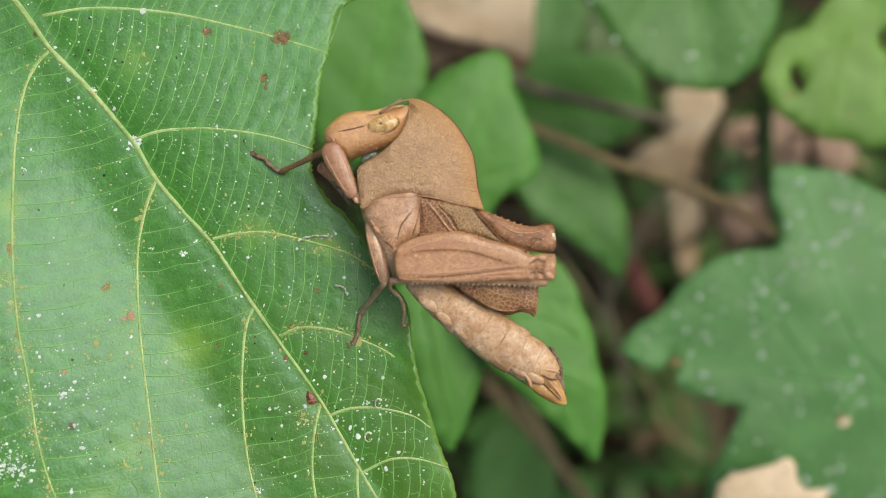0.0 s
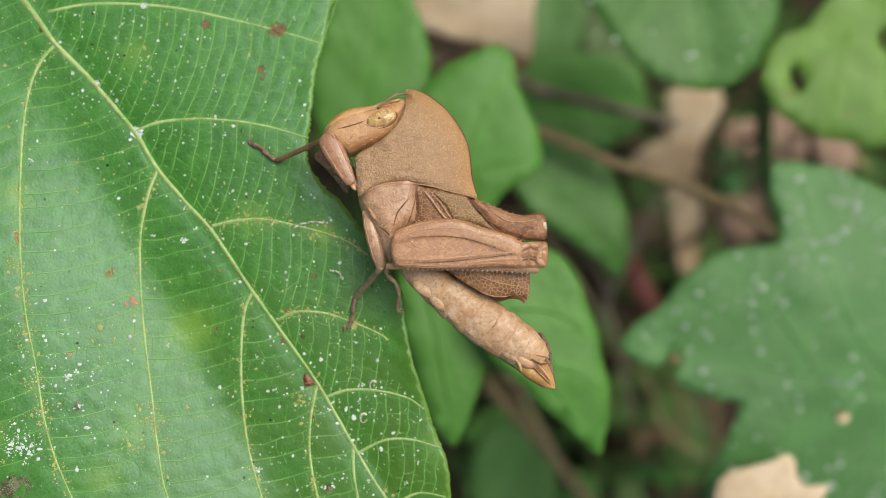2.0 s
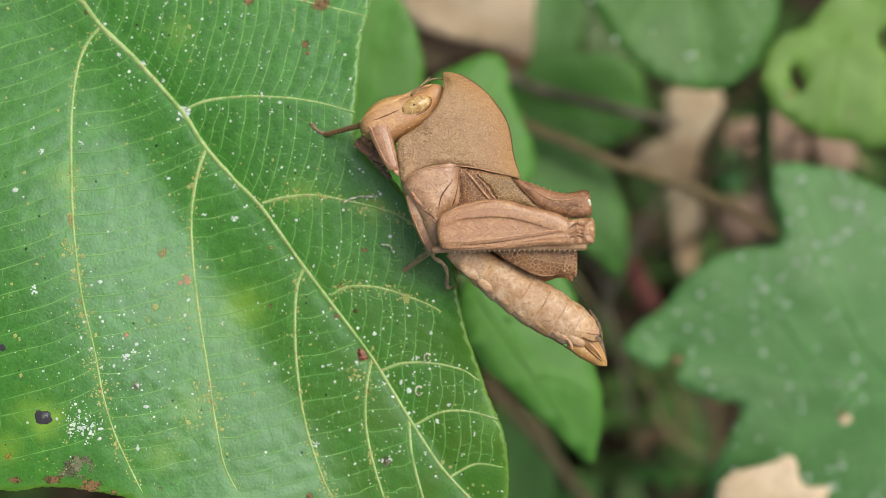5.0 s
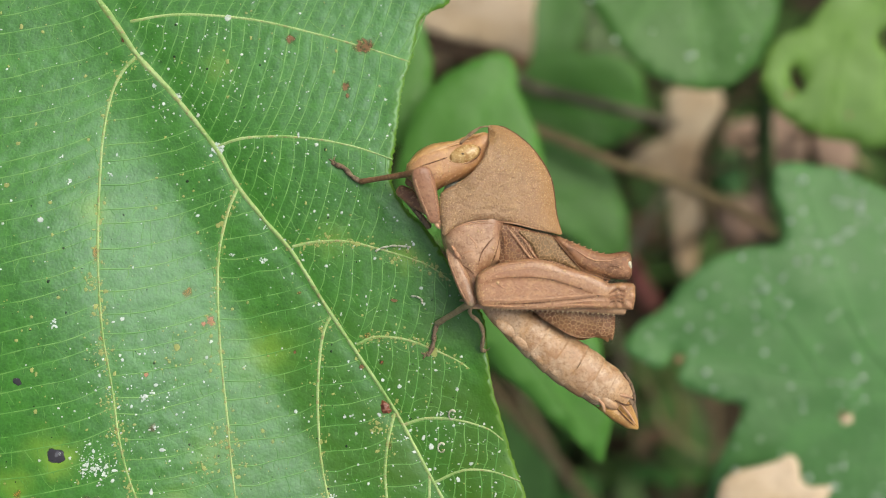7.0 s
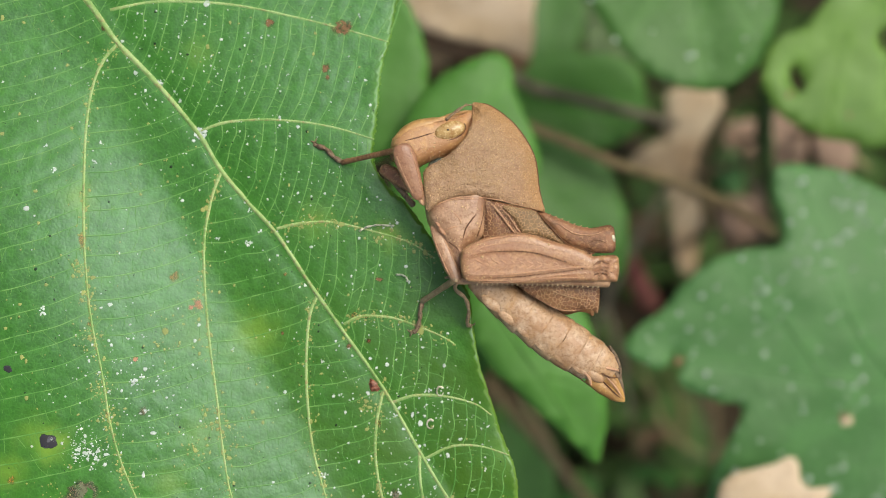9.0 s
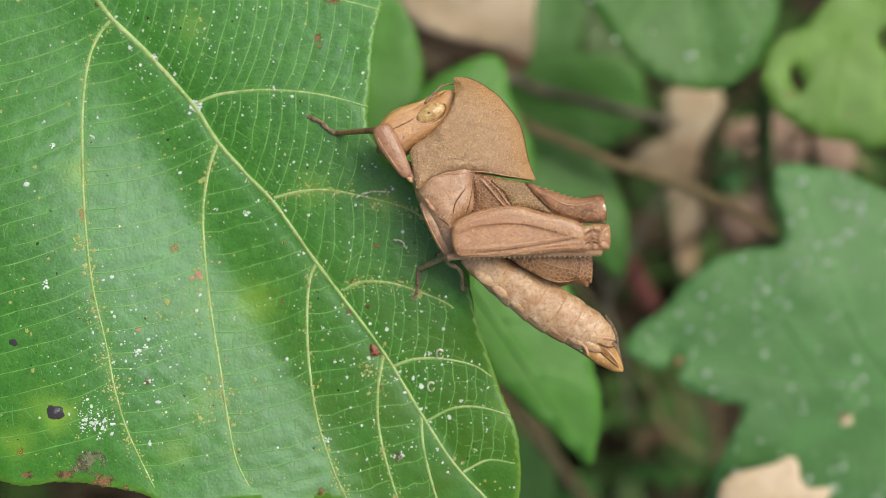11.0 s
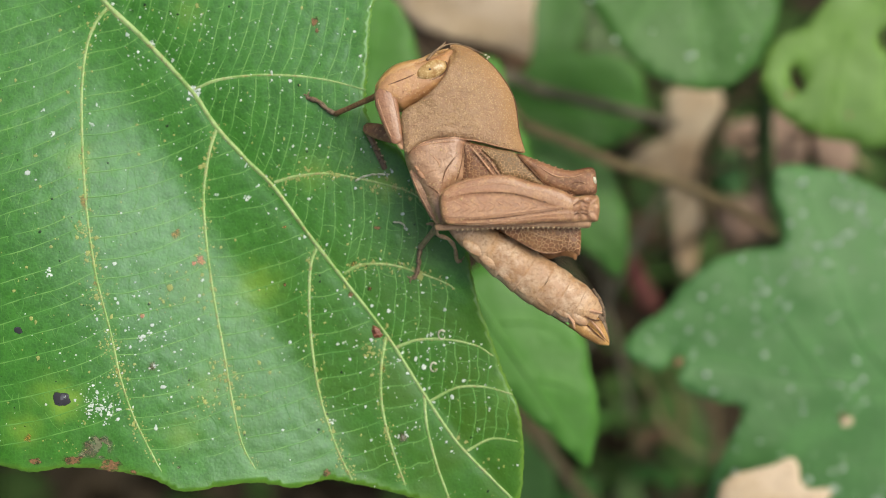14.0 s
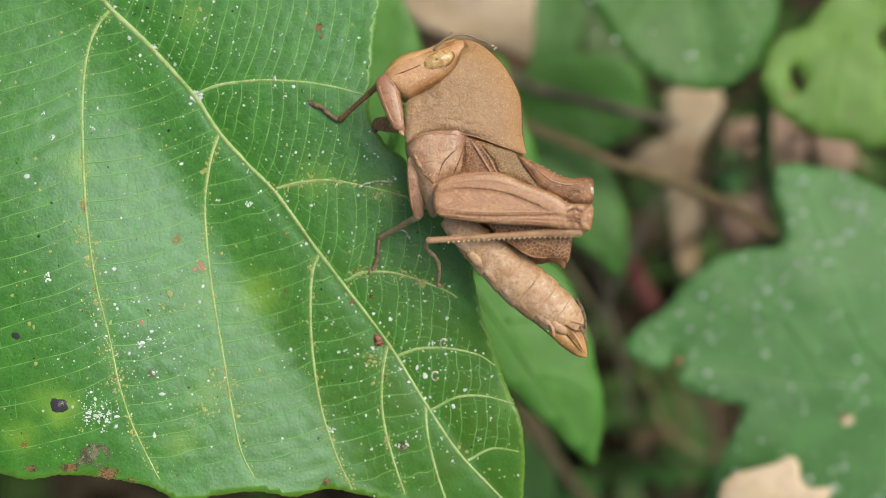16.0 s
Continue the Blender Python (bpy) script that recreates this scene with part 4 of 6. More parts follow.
    v, f = joined([ball(at(1084, 421, 4.3), 0.30, 0.55, 0.6, 15), ball(at(1086, 429, 4.1), 0.2, 0.3, 0.4, -20), ball(at(1083, 414, 4.2), 0.18, 0.26, 0.35, 30)])
    part("pale_knee_tip", mesh("pale_knee_tip", v, f), CHALK, far, "chalky white worn knee tip")
    for k in range(8):
        u = 958 + k * 11
        yv = np.interp(u, [948, 985, 1020, 1045], [372, 385, 399, 405])
        v, f = tube([at(u, yv + 3, 3.8), at(u + 6, yv - 1, 3.8)], [0.17, 0.04], 5)
        part("spine", mesh("spine", v, f), RIDGE, far)
    return femur


def build_abdomen():
    """Overlapping rings, then the valves at the tip. Its poses are in the insect's space, about its root."""
    root = at(850, 500, ZB)
    stations = [(838, 492, 18), (870, 516, 26), (905, 541, 33), (940, 566, 38), (975, 591, 41), (1010, 614, 41), (1042, 634, 37), (1066, 650, 30), (1082, 664, 20)]
    cs = curve([s[:2] for s in stations], 10)
    ws = np.interp(np.linspace(0, 8, len(cs)), range(9), [s[2] for s in stations])
    segs = 9
    first = None
    for k in range(segs):
        a, b = int(k * (len(cs) - 1) / segs), int((k + 1) * (len(cs) - 1) / segs) + 2
        idx = range(a, min(b, len(cs)))
        path = [at(*cs[i], ZB - 0.4) - root for i in idx]
        m = len(path)
        rad = [ws[i] * UNIT * 0.965 * (1.0 + 0.06 * j / max(1, m - 1)) * (0.98 if j in (0,) else 1) for j, i in enumerate(idx)]
        v, f = tube(path, rad, 26, 0.66)
        v = [p + 0.10 * np.array((wobble(p[0], p[1], 0.8, 1), wobble(p[0], p[1], 0.8, 2), 1.2 * wobble(p[0], p[1], 0.9, 3))) for p in v]
        if first is None:
            first = part("abdomen", mesh("abdomen", v, f), ABDOMEN, insect, "tapering ringed tan abdomen")
            first.location = tuple(root * MM)
        else:
            part("ring", mesh("ring", v, f), ABDOMEN, first)
        # flank folds along the lower edge
        if 0 < k < 8:
            i = (a + b) // 2
            t = cs[min(i + 1, len(cs) - 1)] - cs[i - 1]
            t = t / np.hypot(*t)
            s = np.array((-t[1], t[0]))
            c = cs[i] + s * ws[i] * 0.60
            v, f = ball(at(*c, ZB + 0.55) - root, 1.45, 0.62, 0.34, -36)
            part("flank_fold", mesh("flank_fold", v, f), ABDOMEN, first)
    for pts, rad, m, nm in (([(1040, 668), (1065, 684), (1090, 702), (1105, 711)], [0.6, 0.85, 0.6, 0.1], OVIPOSITOR, "lower_valve"),
                            ([(1070, 662), (1086, 680), (1098, 697), (1105, 709)], [0.9, 0.75, 0.42, 0.08], OVIPOSITOR, "upper_valve"),
                            ([(1086, 655), (1096, 672), (1101, 690), (1106, 706)], [0.35, 0.30, 0.24, 0.06], LEG_DARK, "dark_valve_edge"),
                            ([(1078, 612), (1090, 632), (1096, 650), (1099, 668)], [0.18, 0.22, 0.22, 0.1], LEG_DARK, "dark_back_edge"),
                            ([(1074, 668), (1088, 684), (1100, 702)], [0.10, 0.13, 0.06], RIDGE, "valve_ridge"),
                            ([(1056, 664), (1070, 678), (1086, 694), (1099, 706)], [0.06, 0.08, 0.08, 0.03], LINE, "valve_seam"),
                            ([(1042, 656), (1062, 660), (1080, 668), (1094, 668)], [0.07, 0.10, 0.10, 0.05], LINE, "plate_seam"),
                            ([(1060, 648), (1078, 652), (1095, 656)], [0.16, 0.2, 0.1], RIDGE, "cercus"),
                            ([(1030, 655), (1042, 668), (1046, 682)], [0.15, 0.2, 0.1], RIDGE, "plate_rim")):
        v, f = limb([at(u, w, ZB - 0.2 + {"cercus": 0.9, "plate_rim": 0.9, "valve_ridge": 0.62, "valve_seam": 0.66, "plate_seam": 0.95}.get(nm, 0)) - root for u, w in pts], rad, 10, 0.8)
        part(nm, mesh(nm, v, f), m, first)
    v, f = line_on([(835, 508), (860, 536), (900, 571), (950, 616), (1000, 651), (1045, 684)], ZB - 1.0, 0.28)
    v = [p - root for p in v]
    part("belly_edge", mesh("belly_edge", v, f), LINE, first)
    moving["abdomen"] = (first, root)


def build_head():
    pivot = at(815, 235, ZB)
    H_EDGE = [(848, 205), (834, 196), (815, 199), (797, 203), (780, 209), (758, 211), (735, 215), (716, 225), (703, 238), (694, 252), (693, 266), (700, 276),
              (716, 286), (738, 297), (752, 291), (770, 283), (790, 277), (808, 268), (830, 255), (848, 235)]
    t, b = dome(ZB, 2.35, 1.35, 0.5)
    e = outline(H_EDGE, ZB, 5) - pivot[:2]

    def thin(P):
        """The head narrows where it slips under the hood."""
        along = (P - e_back) @ np.array((0.86, 0.5))
        return 1 - 0.68 / (1 + np.exp(-(along + 1.3) / 0.45))
    e_back = at(836, 215, ZB)[:2] - pivot[:2]
    me, *_ = slab("head", e, 0.4, lambda P, d: (t(P, d) - ZB) * thin(P) + np.array([0.06 * wobble(x, y, 0.9) for x, y in P]), lambda P, d: (b(P, d) - ZB) * thin(P))
    head = part("head", me, HEAD_TAN, insect, "slanting orange-tan head with a pointed brow")
    head.location = tuple(pivot * MM)

    def add(name, vf, mat, label=""):
        return part(name, mesh(name, [np.array(p) - pivot for p in vf[0]], vf[1]), mat, head, label)
    add("eye", ball(at(797, 231, ZB + 2.2), 1.7, 0.92, 0.5, 16), EYE, "oval speckled tan eye")
    add("pupil", ball(at(794, 230, ZB + 2.70), 0.14, 0.11, 0.08, 0, 8, 6), PUPIL)
    ring = [at(797 + 29 * math.cos(q) * math.cos(-.28) - 16.5 * math.sin(q) * math.sin(-.28), 231 + 29 * math.cos(q) * math.sin(-.28) + 16.5 * math.sin(q) * math.cos(-.28), ZB + 2.30)
            for q in np.linspace(-0.3, 0.95 * math.pi, 24)]
    add("eye_rim", tube(ring, 0.045, 6), LINE, "thin dark rim under the eye")
    he = outline(H_EDGE, ZB, 5)
    add("brow_line", drawn_on([(714, 250), (735, 245), (756, 239), (770, 234)], he, t, 0.06, 0.02), LINE)
    granules(head, he, t, 110, 0.06, GRANULE, 35, None, pivot)
    B_EDGE = [(830, 199), (815, 200), (797, 204), (780, 210), (758, 212), (736, 216), (717, 226), (704, 239), (696, 251), (706, 251), (722, 247), (745, 241), (768, 232), (790, 214), (812, 208)]
    be = outline(B_EDGE, ZB, 5)
    bt, bb = dome(ZB + 1.2, 1.05, 0.9, 0.2)
    me, *_ = slab("brow", be - pivot[:2], 0.35, lambda P, d: bt(P, d) - ZB, lambda P, d: bb(P, d) - ZB)
    part("brow", me, BROW, head, "lighter orange-tan brow plate")
    add("brow_ridge", line_on([(704, 250), (716, 232), (745, 221), (785, 213), (825, 203)], ZB + np.array([1.6, 1.9, 2.0, 2.0, 1.7]), 0.16), HEAD_TAN)
    add("cheek_seam", drawn_on([(716, 262), (722, 275), (730, 290)], he, t, 0.06), LINE)
    add("face_ridge", drawn_on([(703, 255), (712, 262), (716, 276)], he, t, 0.12), RIDGE)
    g = random.Random(2)
    for k in range(14):
        u, v = 712 + g.random() * 70, 258 + g.random() * 20
        add("pale_wart", ball(at(u, v, ZB + 2.46), 0.075, 0.075, 0.06, 0, 6, 5), RIDGE)
    add("mouthparts", joined([ball(at(703, 276, ZB - .5), 0.8, 0.65, 1.0, 30), ball(at(704, 284, ZB - .8), 0.65, 0.4, 0.8, -40), ball(at(712, 287, ZB - .2), 0.6, 0.4, 0.6, 50)]), MOUTH, "dark mouthparts under the face")
    add("palp", limb([at(712, 286, ZB + .2), at(720, 296, ZB), at(728, 303, ZB - .3)], [0.2, 0.18, 0.1]), LEG_DARK)
    add("antenna", limb([at(790, 213, ZB + 2.0), at(804, 201, ZB + 2.2), at(815, 194, ZB + 2.2), at(827, 184, ZB + 2.0)], [0.17, 0.13, 0.11, 0.07]), ANTENNA, "short thin antenna")
    add("antenna", limb([at(796, 208, ZB - .5), at(815, 192, ZB - .5), at(840, 186, ZB - .9), at(872, 199, ZB - 1.1), at(899, 216, ZB - 1.1)], [0.12, 0.10, 0.09, 0.08, 0.06]), ANTENNA)
    add("antenna_tip", joined([ball(at(u, w, ZB - 1.0), 0.16, 0.10, 0.12, a, 8, 6) for u, w, a in ((893, 212, 20), (899, 216, -30), (896, 218, 60))]), CHALK, "pale frayed antenna tip")
    add("neck", joined([ball(at(774, 288, ZB - .4), 1.1, 0.5, 0.9, 32), ball(at(815, 246, ZB - .3), 1.9, 1.9, 1.6, 40)]), MEMBRANE, "pale neck membrane")
    moving["head"] = (head, pivot)


def segment(name, length, radii, mat, label="", flat=1.0, spines=0, keel=False):
    """A limb piece along its own x axis, from its joint; lengths in millimetres."""
    n = len(radii)
    path = [(length * i / (n - 1), 0, 0) for i in range(n)]
    pts = curve(path, 4)
    r = np.interp(np.linspace(0, n - 1, len(pts)), range(n), radii)
    a, b = r[0], r[-1]
    pts = np.concatenate([[(-0.55 * a, 0, 0), (-0.4 * a, 0, 0)], pts, [(length + 0.4 * b, 0, 0), (length + 0.55 * b, 0, 0)]])
    r = np.concatenate([[0.25 * a, 0.7 * a], r, [0.7 * b, 0.25 * b]])
    ob = part(name, mesh(name, *tube(pts, r, 12, flat)), mat, insect, label)
    if keel:
        for side in (-0.72, 0.66):
            q = [(length * i / 10, side * float(np.interp(i / 10 * (n - 1), range(n), radii)), flat * 0.93 * float(np.interp(i / 10 * (n - 1), range(n), radii))) for i in range(1, 10)]
            part("keel", mesh("keel", *tube([(a, b, c * 0.72) for a, b, c in q], 0.07, 5)), RIDGE, ob)
    for k in range(spines):
        x = length * (0.06 + 0.80 * k / max(1, spines - 1))
        rr = float(np.interp(x / length * (n - 1), range(n), radii))
        part("spine", mesh("spine", *tube([(x, rr * .6, 0.1), (x + .04, rr + .04, 0.12), (x + .10, rr + .14, 0.14)], [0.14, 0.09, 0.02], 5)), SPINE, ob)
    return ob


def tarsus(name, pts, r, mat=None):
    """A many-jointed foot through points in millimetres about its first point."""
    path = curve(pts, 6)
    o = path[0]
    k = np.arange(len(path))
    rad = r * (0.66 + 0.36 * np.abs(np.sin(k * 0.52)))
    rad[-1] *= 0.5
    ob = part(name, mesh(name, *tube(path - o, rad, 8)), mat or LEG_DARK, insect, "dark jointed foot with claws")
    e, d = path[-1] - o, path[-1] - path[-3]
    d = d / np.linalg.norm(d)
    for s in (-1, 1):
        side = np.array((-d[1], d[0], 0)) * s
        v, f = tube([e, e + d * .35 + side * .25, e + d * .45 + side * .5 - np.array((0, 0, .15))], [0.11, 0.09, 0.02], 5)
        part("claw", mesh("claw", v, f), LEG_DARK, ob)
    return ob


build_body()
build_abdomen()
build_head()
FORE_REST = [at(741, 347, 6.9), at(711, 263, 7.7), on_leaf(607, 288, 0.4)]      # hip, knee and foot at rest
MID_REST = [at(768, 400, 5.7), at(807, 493, 7.0), on_leaf(748, 533, 0.4)]
FORE_THIGH, FORE_SHIN = (float(np.linalg.norm(b - a)) for a, b in zip(FORE_REST, FORE_REST[1:]))
MID_THIGH, MID_SHIN = (float(np.linalg.norm(b - a)) for a, b in zip(MID_REST, MID_REST[1:]))
HIND_SHIN = 250 * UNIT
moving["fore_femur"] = segment("fore_femur", FORE_THIGH, [0.62, 0.84, 1.00, 1.12, 1.20, 1.05], FORE, "flattened reddish front thigh", 0.36, keel=True)
moving["fore_tibia"] = segment("fore_tibia", FORE_SHIN, [0.42, 0.34, 0.30, 0.29, 0.33], MOUTH, "thin reddish-brown front shin", 1.0)
moving["fore_tarsus"] = tarsus("fore_tarsus", [on_leaf(607, 288, 0.4), on_leaf(592, 279, 0.5), on_leaf(578, 265, 0.35), on_leaf(561, 258, 0.25), on_leaf(558, 254, .2)], 0.30)
moving["mid_femur"] = segment("mid_femur", MID_THIGH, [0.45, 0.68, 0.78, 0.80, 0.78, 0.55], PLEURA, "brown middle thigh held along the flank", 0.5, keel=True)
moving["mid_tibia"] = segment("mid_tibia", MID_SHIN, [0.42, 0.36, 0.33, 0.32, 0.34], LEG, "thin grey-brown middle shin", 1.0)
moving["mid_tarsus"] = tarsus("mid_tarsus", [on_leaf(748, 533, 0.4), on_leaf(744, 550, 0.5), on_leaf(743, 566, 0.35), on_leaf(737, 584, 0.25), on_leaf(730, 588, .2)], 0.28)
moving["hind_tibia"] = segment("hind_tibia", HIND_SHIN, [0.62, 0.50, 0.40, 0.36, 0.33, 0.33, 0.34, 0.36], TIBIA, "long pale hind shin with cream-tipped spines", 0.85, spines=25)
moving["hind_tarsus"] = tarsus("hind_tarsus", [(0, 0, 0), (1.4, -0.35, -0.2), (3.2, 0.3, -0.3), (5.2, 0.3, -0.3), (7.4, -0.35, -0.4), (8.0, -.1, -.5)], 0.25, LEG)
# far legs, half hidden under the body
moving["far_fore_femur"] = segment("far_fore_femur", 5.0, [0.70, 0.88, 0.92, 0.85, 0.65], MOUTH, "reddish-brown far front thigh", 0.6)
moving["far_fore_tibia"] = segment("far_fore_tibia", 5.2, [0.42, 0.36, 0.33, 0.33, 0.36], LEG_DARK, "dark spiny far front shin", 1.0, spines=6)
v, f = limb([at(u, w, 2.1) for u, w in ((800, 492), (795, 490), (787, 491))], [0.3, 0.2, 0.1], 8)
part("far_mid_foot", mesh("far_mid_foot", v, f), LEG, insect)


# ---- undergrowth below the perch leaf ----
GROUND = -Z0


def blade_leaf(name, label, edge_list, depth, mat, base, tip, veins=(), tilt=(0, 0), bend=0.002, holes=(), stalk=None, step=2.2, category="leaf", group="", stalk_mat=None, specks=0, spots=(), fold=0.9):
    """A leaf at a depth (millimetres below the perch leaf): blade, midrib, side veins and a stalk down to the ground."""
    z = -depth
    edge = outline(edge_list, z, 6)
    c = edge.mean(0)
    ob = thing(name, label, category, c[0], c[1], Z0 + z, group)
    seed = len(bpy.data.objects) * 0.37
    axis = (at(*tip, z) - at(*base, z))[:2]
    axis = axis / np.hypot(*axis)
    side = np.array((-axis[1], axis[0]))
    b0 = at(*base, z)[:2]

    def height(P):
        P = np.atleast_2d(P)
        q = (P - b0) @ side
        return (P - c) @ np.array(tilt) - bend * np.sum((P - c) ** 2, 1) + fold * np.tanh(np.abs(q) / 3) + \
            np.array([1.6 * wobble(x, y, 0.06, seed) + 0.4 * wobble(x, y, 0.22, seed + 3) for x, y in P])
    for i, p in enumerate(edge):
        p += 0.35 * np.array((wobble(p[0], p[1], 0.35, seed), wobble(p[0], p[1], 0.35, seed + 7)))
    hs = [outline(h, z, 4) for h in holes]
    me, P, d = slab("blade", edge, step, lambda P, d: height(P), lambda P, d: height(P) - 0.25, hs)
    lines = [[base, tuple((np.array(base) + np.array(tip)) / 2), tip], *veins]
    best = np.full(len(P), 1e9)
    for L in lines:
        best = np.minimum(best, line_distance(P, np.array([at(u, v, z)[:2] for u, v in curve(L, 5)]), False))
    a_ = me.attributes.new("vein", "FLOAT", "POINT")
    val = np.exp(-(best / 1.2) ** 2)
    a_.data.foreach_set("value", np.concatenate([val, val]).astype(np.float32))
    for v in me.vertices:
        v.co.x -= c[0] * MM
        v.co.y -= c[1] * MM
    part("blade", me, mat, ob)
    for i, L in enumerate(lines):
        cc = np.array([at(u, v, z)[:2] for u, v in curve(L, 5)])
        hh = height(cc)
        path = [(p[0] - c[0], p[1] - c[1], h + 0.05) for p, h in zip(cc, hh)]
        v, f = tube(path, np.linspace(0.45 if i == 0 else 0.25, 0.12, len(path)), 6)
        part("midrib" if i == 0 else "side_vein", mesh("midrib", v, f), mat, ob)
    if specks:
        g = random.Random(specks)
        lo, hi = edge.min(0), edge.max(0)
        pieces = []
        while len(pieces) < specks:
            p = np.array((g.uniform(lo[0], hi[0]), g.uniform(lo[1], hi[1])))
            if inside(p[None], edge)[0] and g.random() < 0.4 + 0.6 * (wobble(p[0], p[1], 0.06, 2) > 0):
                r = (0.27 if specks > 100 else 0.17) * math.exp(g.gauss(0, 0.4))
                pieces.append(ball((p[0] - c[0], p[1] - c[1], height(p)[0] + 0.1), r, r, r * 0.6, 0, 6, 4))
        part("chalk_dust", mesh("chalk_dust", *joined(pieces)), SPECK_PLAIN, ob, kind="stuff")
    for u, v, r in spots:
        p = at(u, v, z)[:2]
        vv, ff = ball((p[0] - c[0], p[1] - c[1], height(p)[0]), r, r * 0.8, 0.12, 20)
        part("dry_spot", mesh("dry_spot", vv, ff), DEAD_CREAM if r >= 1.1 else DEAD_BROWN, ob, "small dry tan spot")
    if stalk:
        su, sv = stalk
        e = at(su, sv, z)
        h0 = height(b0)[0]
        path = curve([(b0[0] - c[0], b0[1] - c[1], h0 - .1), ((b0[0] * .7 + e[0] * .3) - c[0], (b0[1] * .7 + e[1] * .3) - c[1], h0 - 8),
                      (e[0] - c[0], e[1] - c[1], (GROUND - z) * 0.5), (e[0] - c[0] + 4, e[1] - c[1] - 3, GROUND - z - 8)], 6)
        v, f = tube(path, np.linspace(0.8, 1.3, len(path)), 7)
        part("stalk", mesh("stalk", v, f), stalk_mat or STEM_GREEN, ob)
    return ob


sway = []
sway.append(blade_leaf("undergrowth_leaf", "soft bright green leaf lobe behind the grasshopper", [(560, 60), (590, -40), (640, -60), (700, -20), (738, 35), (753, 90), (756, 140), (745, 200), (705, 250), (640, 290), (570, 260), (540, 160)],
           58, BRIGHT, (620, 290), (690, 0), stalk=(560, 420), group="bright leaflets", fold=0.25))
sway.append(blade_leaf("undergrowth_leaf", "lobed bright green leaf behind the crest", [(700, 265), (722, 195), (758, 148), (800, 118), (840, 98), (872, 88), (898, 98), (908, 132), (912, 168), (932, 208), (950, 250), (953, 298), (930, 325), (885, 352), (840, 420), (740, 430), (690, 345)],
           54, BRIGHT, (770, 420), (890, 110), veins=[[(800, 330), (870, 300), (945, 290)]], stalk=(690, 520), group="bright leaflets", fold=0.25))
sway.append(blade_leaf("undergrowth_leaf", "pointed bright green leaf under the abdomen", [(840, 470), (920, 440), (975, 455), (1010, 490), (1038, 560), (1061, 640), (1072, 720), (1066, 790), (1055, 818), (1020, 785), (960, 735), (905, 680), (860, 640), (820, 560)],
           42, BRIGHT, (830, 480), (1056, 815), veins=[[(900, 560), (960, 560), (1030, 590)], [(960, 660), (1010, 670), (1065, 700)]], stalk=(760, 560), group="bright leaflets", fold=0.25))
sway.append(blade_leaf("undergrowth_leaf", "narrow bright green leaf beside the perch leaf", [(700, 480), (790, 470), (850, 540), (868, 610), (855, 660), (835, 720), (815, 775), (795, 800), (760, 760), (720, 640)],
           46, BRIGHT, (740, 480), (805, 795), stalk=(690, 420), group="bright leaflets", fold=0.25))
blade_leaf("undergrowth_leaf", "dark green drooping leaf in the shade", [(905, 300), (960, 250), (1030, 255), (1085, 310), (1112, 400), (1100, 492), (1050, 455), (985, 410), (930, 370)],
           92, MID, (925, 300), (1098, 488), veins=[[(980, 350), (1040, 340), (1100, 370)]], stalk=(820, 240))
blade_leaf("undergrowth_leaf", "grey-green leaf in the shade", [(880, 165), (915, 112), (960, 100), (1040, 95), (1110, 110), (1140, 150), (1138, 215), (1090, 255), (1010, 275), (930, 268), (890, 225)],
           106, BRIGHT, (925, 200), (1138, 180), stalk=(820, 220))
blade_leaf("undergrowth_leaf", "upright mid-green leaf in the shade", [(918, 60), (930, -30), (980, -60), (1025, -20), (1030, 60), (1000, 130), (950, 155), (922, 120)],
           115, MID, (960, 150), (985, -50), stalk=(900, 240))
blade_leaf("undergrowth_leaf", "rounded dusty green leaf with a pointed tip", [(1030, -40), (1060, 30), (1100, 90), (1150, 132), (1210, 157), (1260, 158), (1300, 148), (1345, 105), (1372, 40), (1380, -60), (1300, -160), (1120, -150)],
           62, MID, (1220, -150), (1250, 155), veins=[[(1225, -60), (1290, -20), (1350, 60)], [(1225, -60), (1150, -10), (1100, 60)]], stalk=(1240, -330), specks=60)
blade_leaf("undergrowth_leaf", "yellow-green leaf with an eaten hole", [(1350, 128), (1356, 95), (1378, 68), (1425, 45), (1460, 5), (1520, -60), (1640, -60), (1660, 120), (1620, 250), (1560, 262), (1500, 252), (1448, 240), (1410, 222), (1376, 200), (1355, 165)],
           70, YELLOWISH, (1600, -40), (1362, 140), veins=[[(1500, 60), (1480, 150), (1470, 225)], [(1560, 0), (1570, 130), (1570, 240)]],
           holes=[[(1398, 138), (1403, 116), (1413, 118), (1415, 134), (1424, 142), (1421, 158), (1411, 166), (1404, 154)], [(1552, 60), (1572, 48), (1590, 70), (1578, 96), (1556, 88)]], stalk=(1760, -160), spots=[(1396, 168, 0.6), (1500, 205, 0.5)])
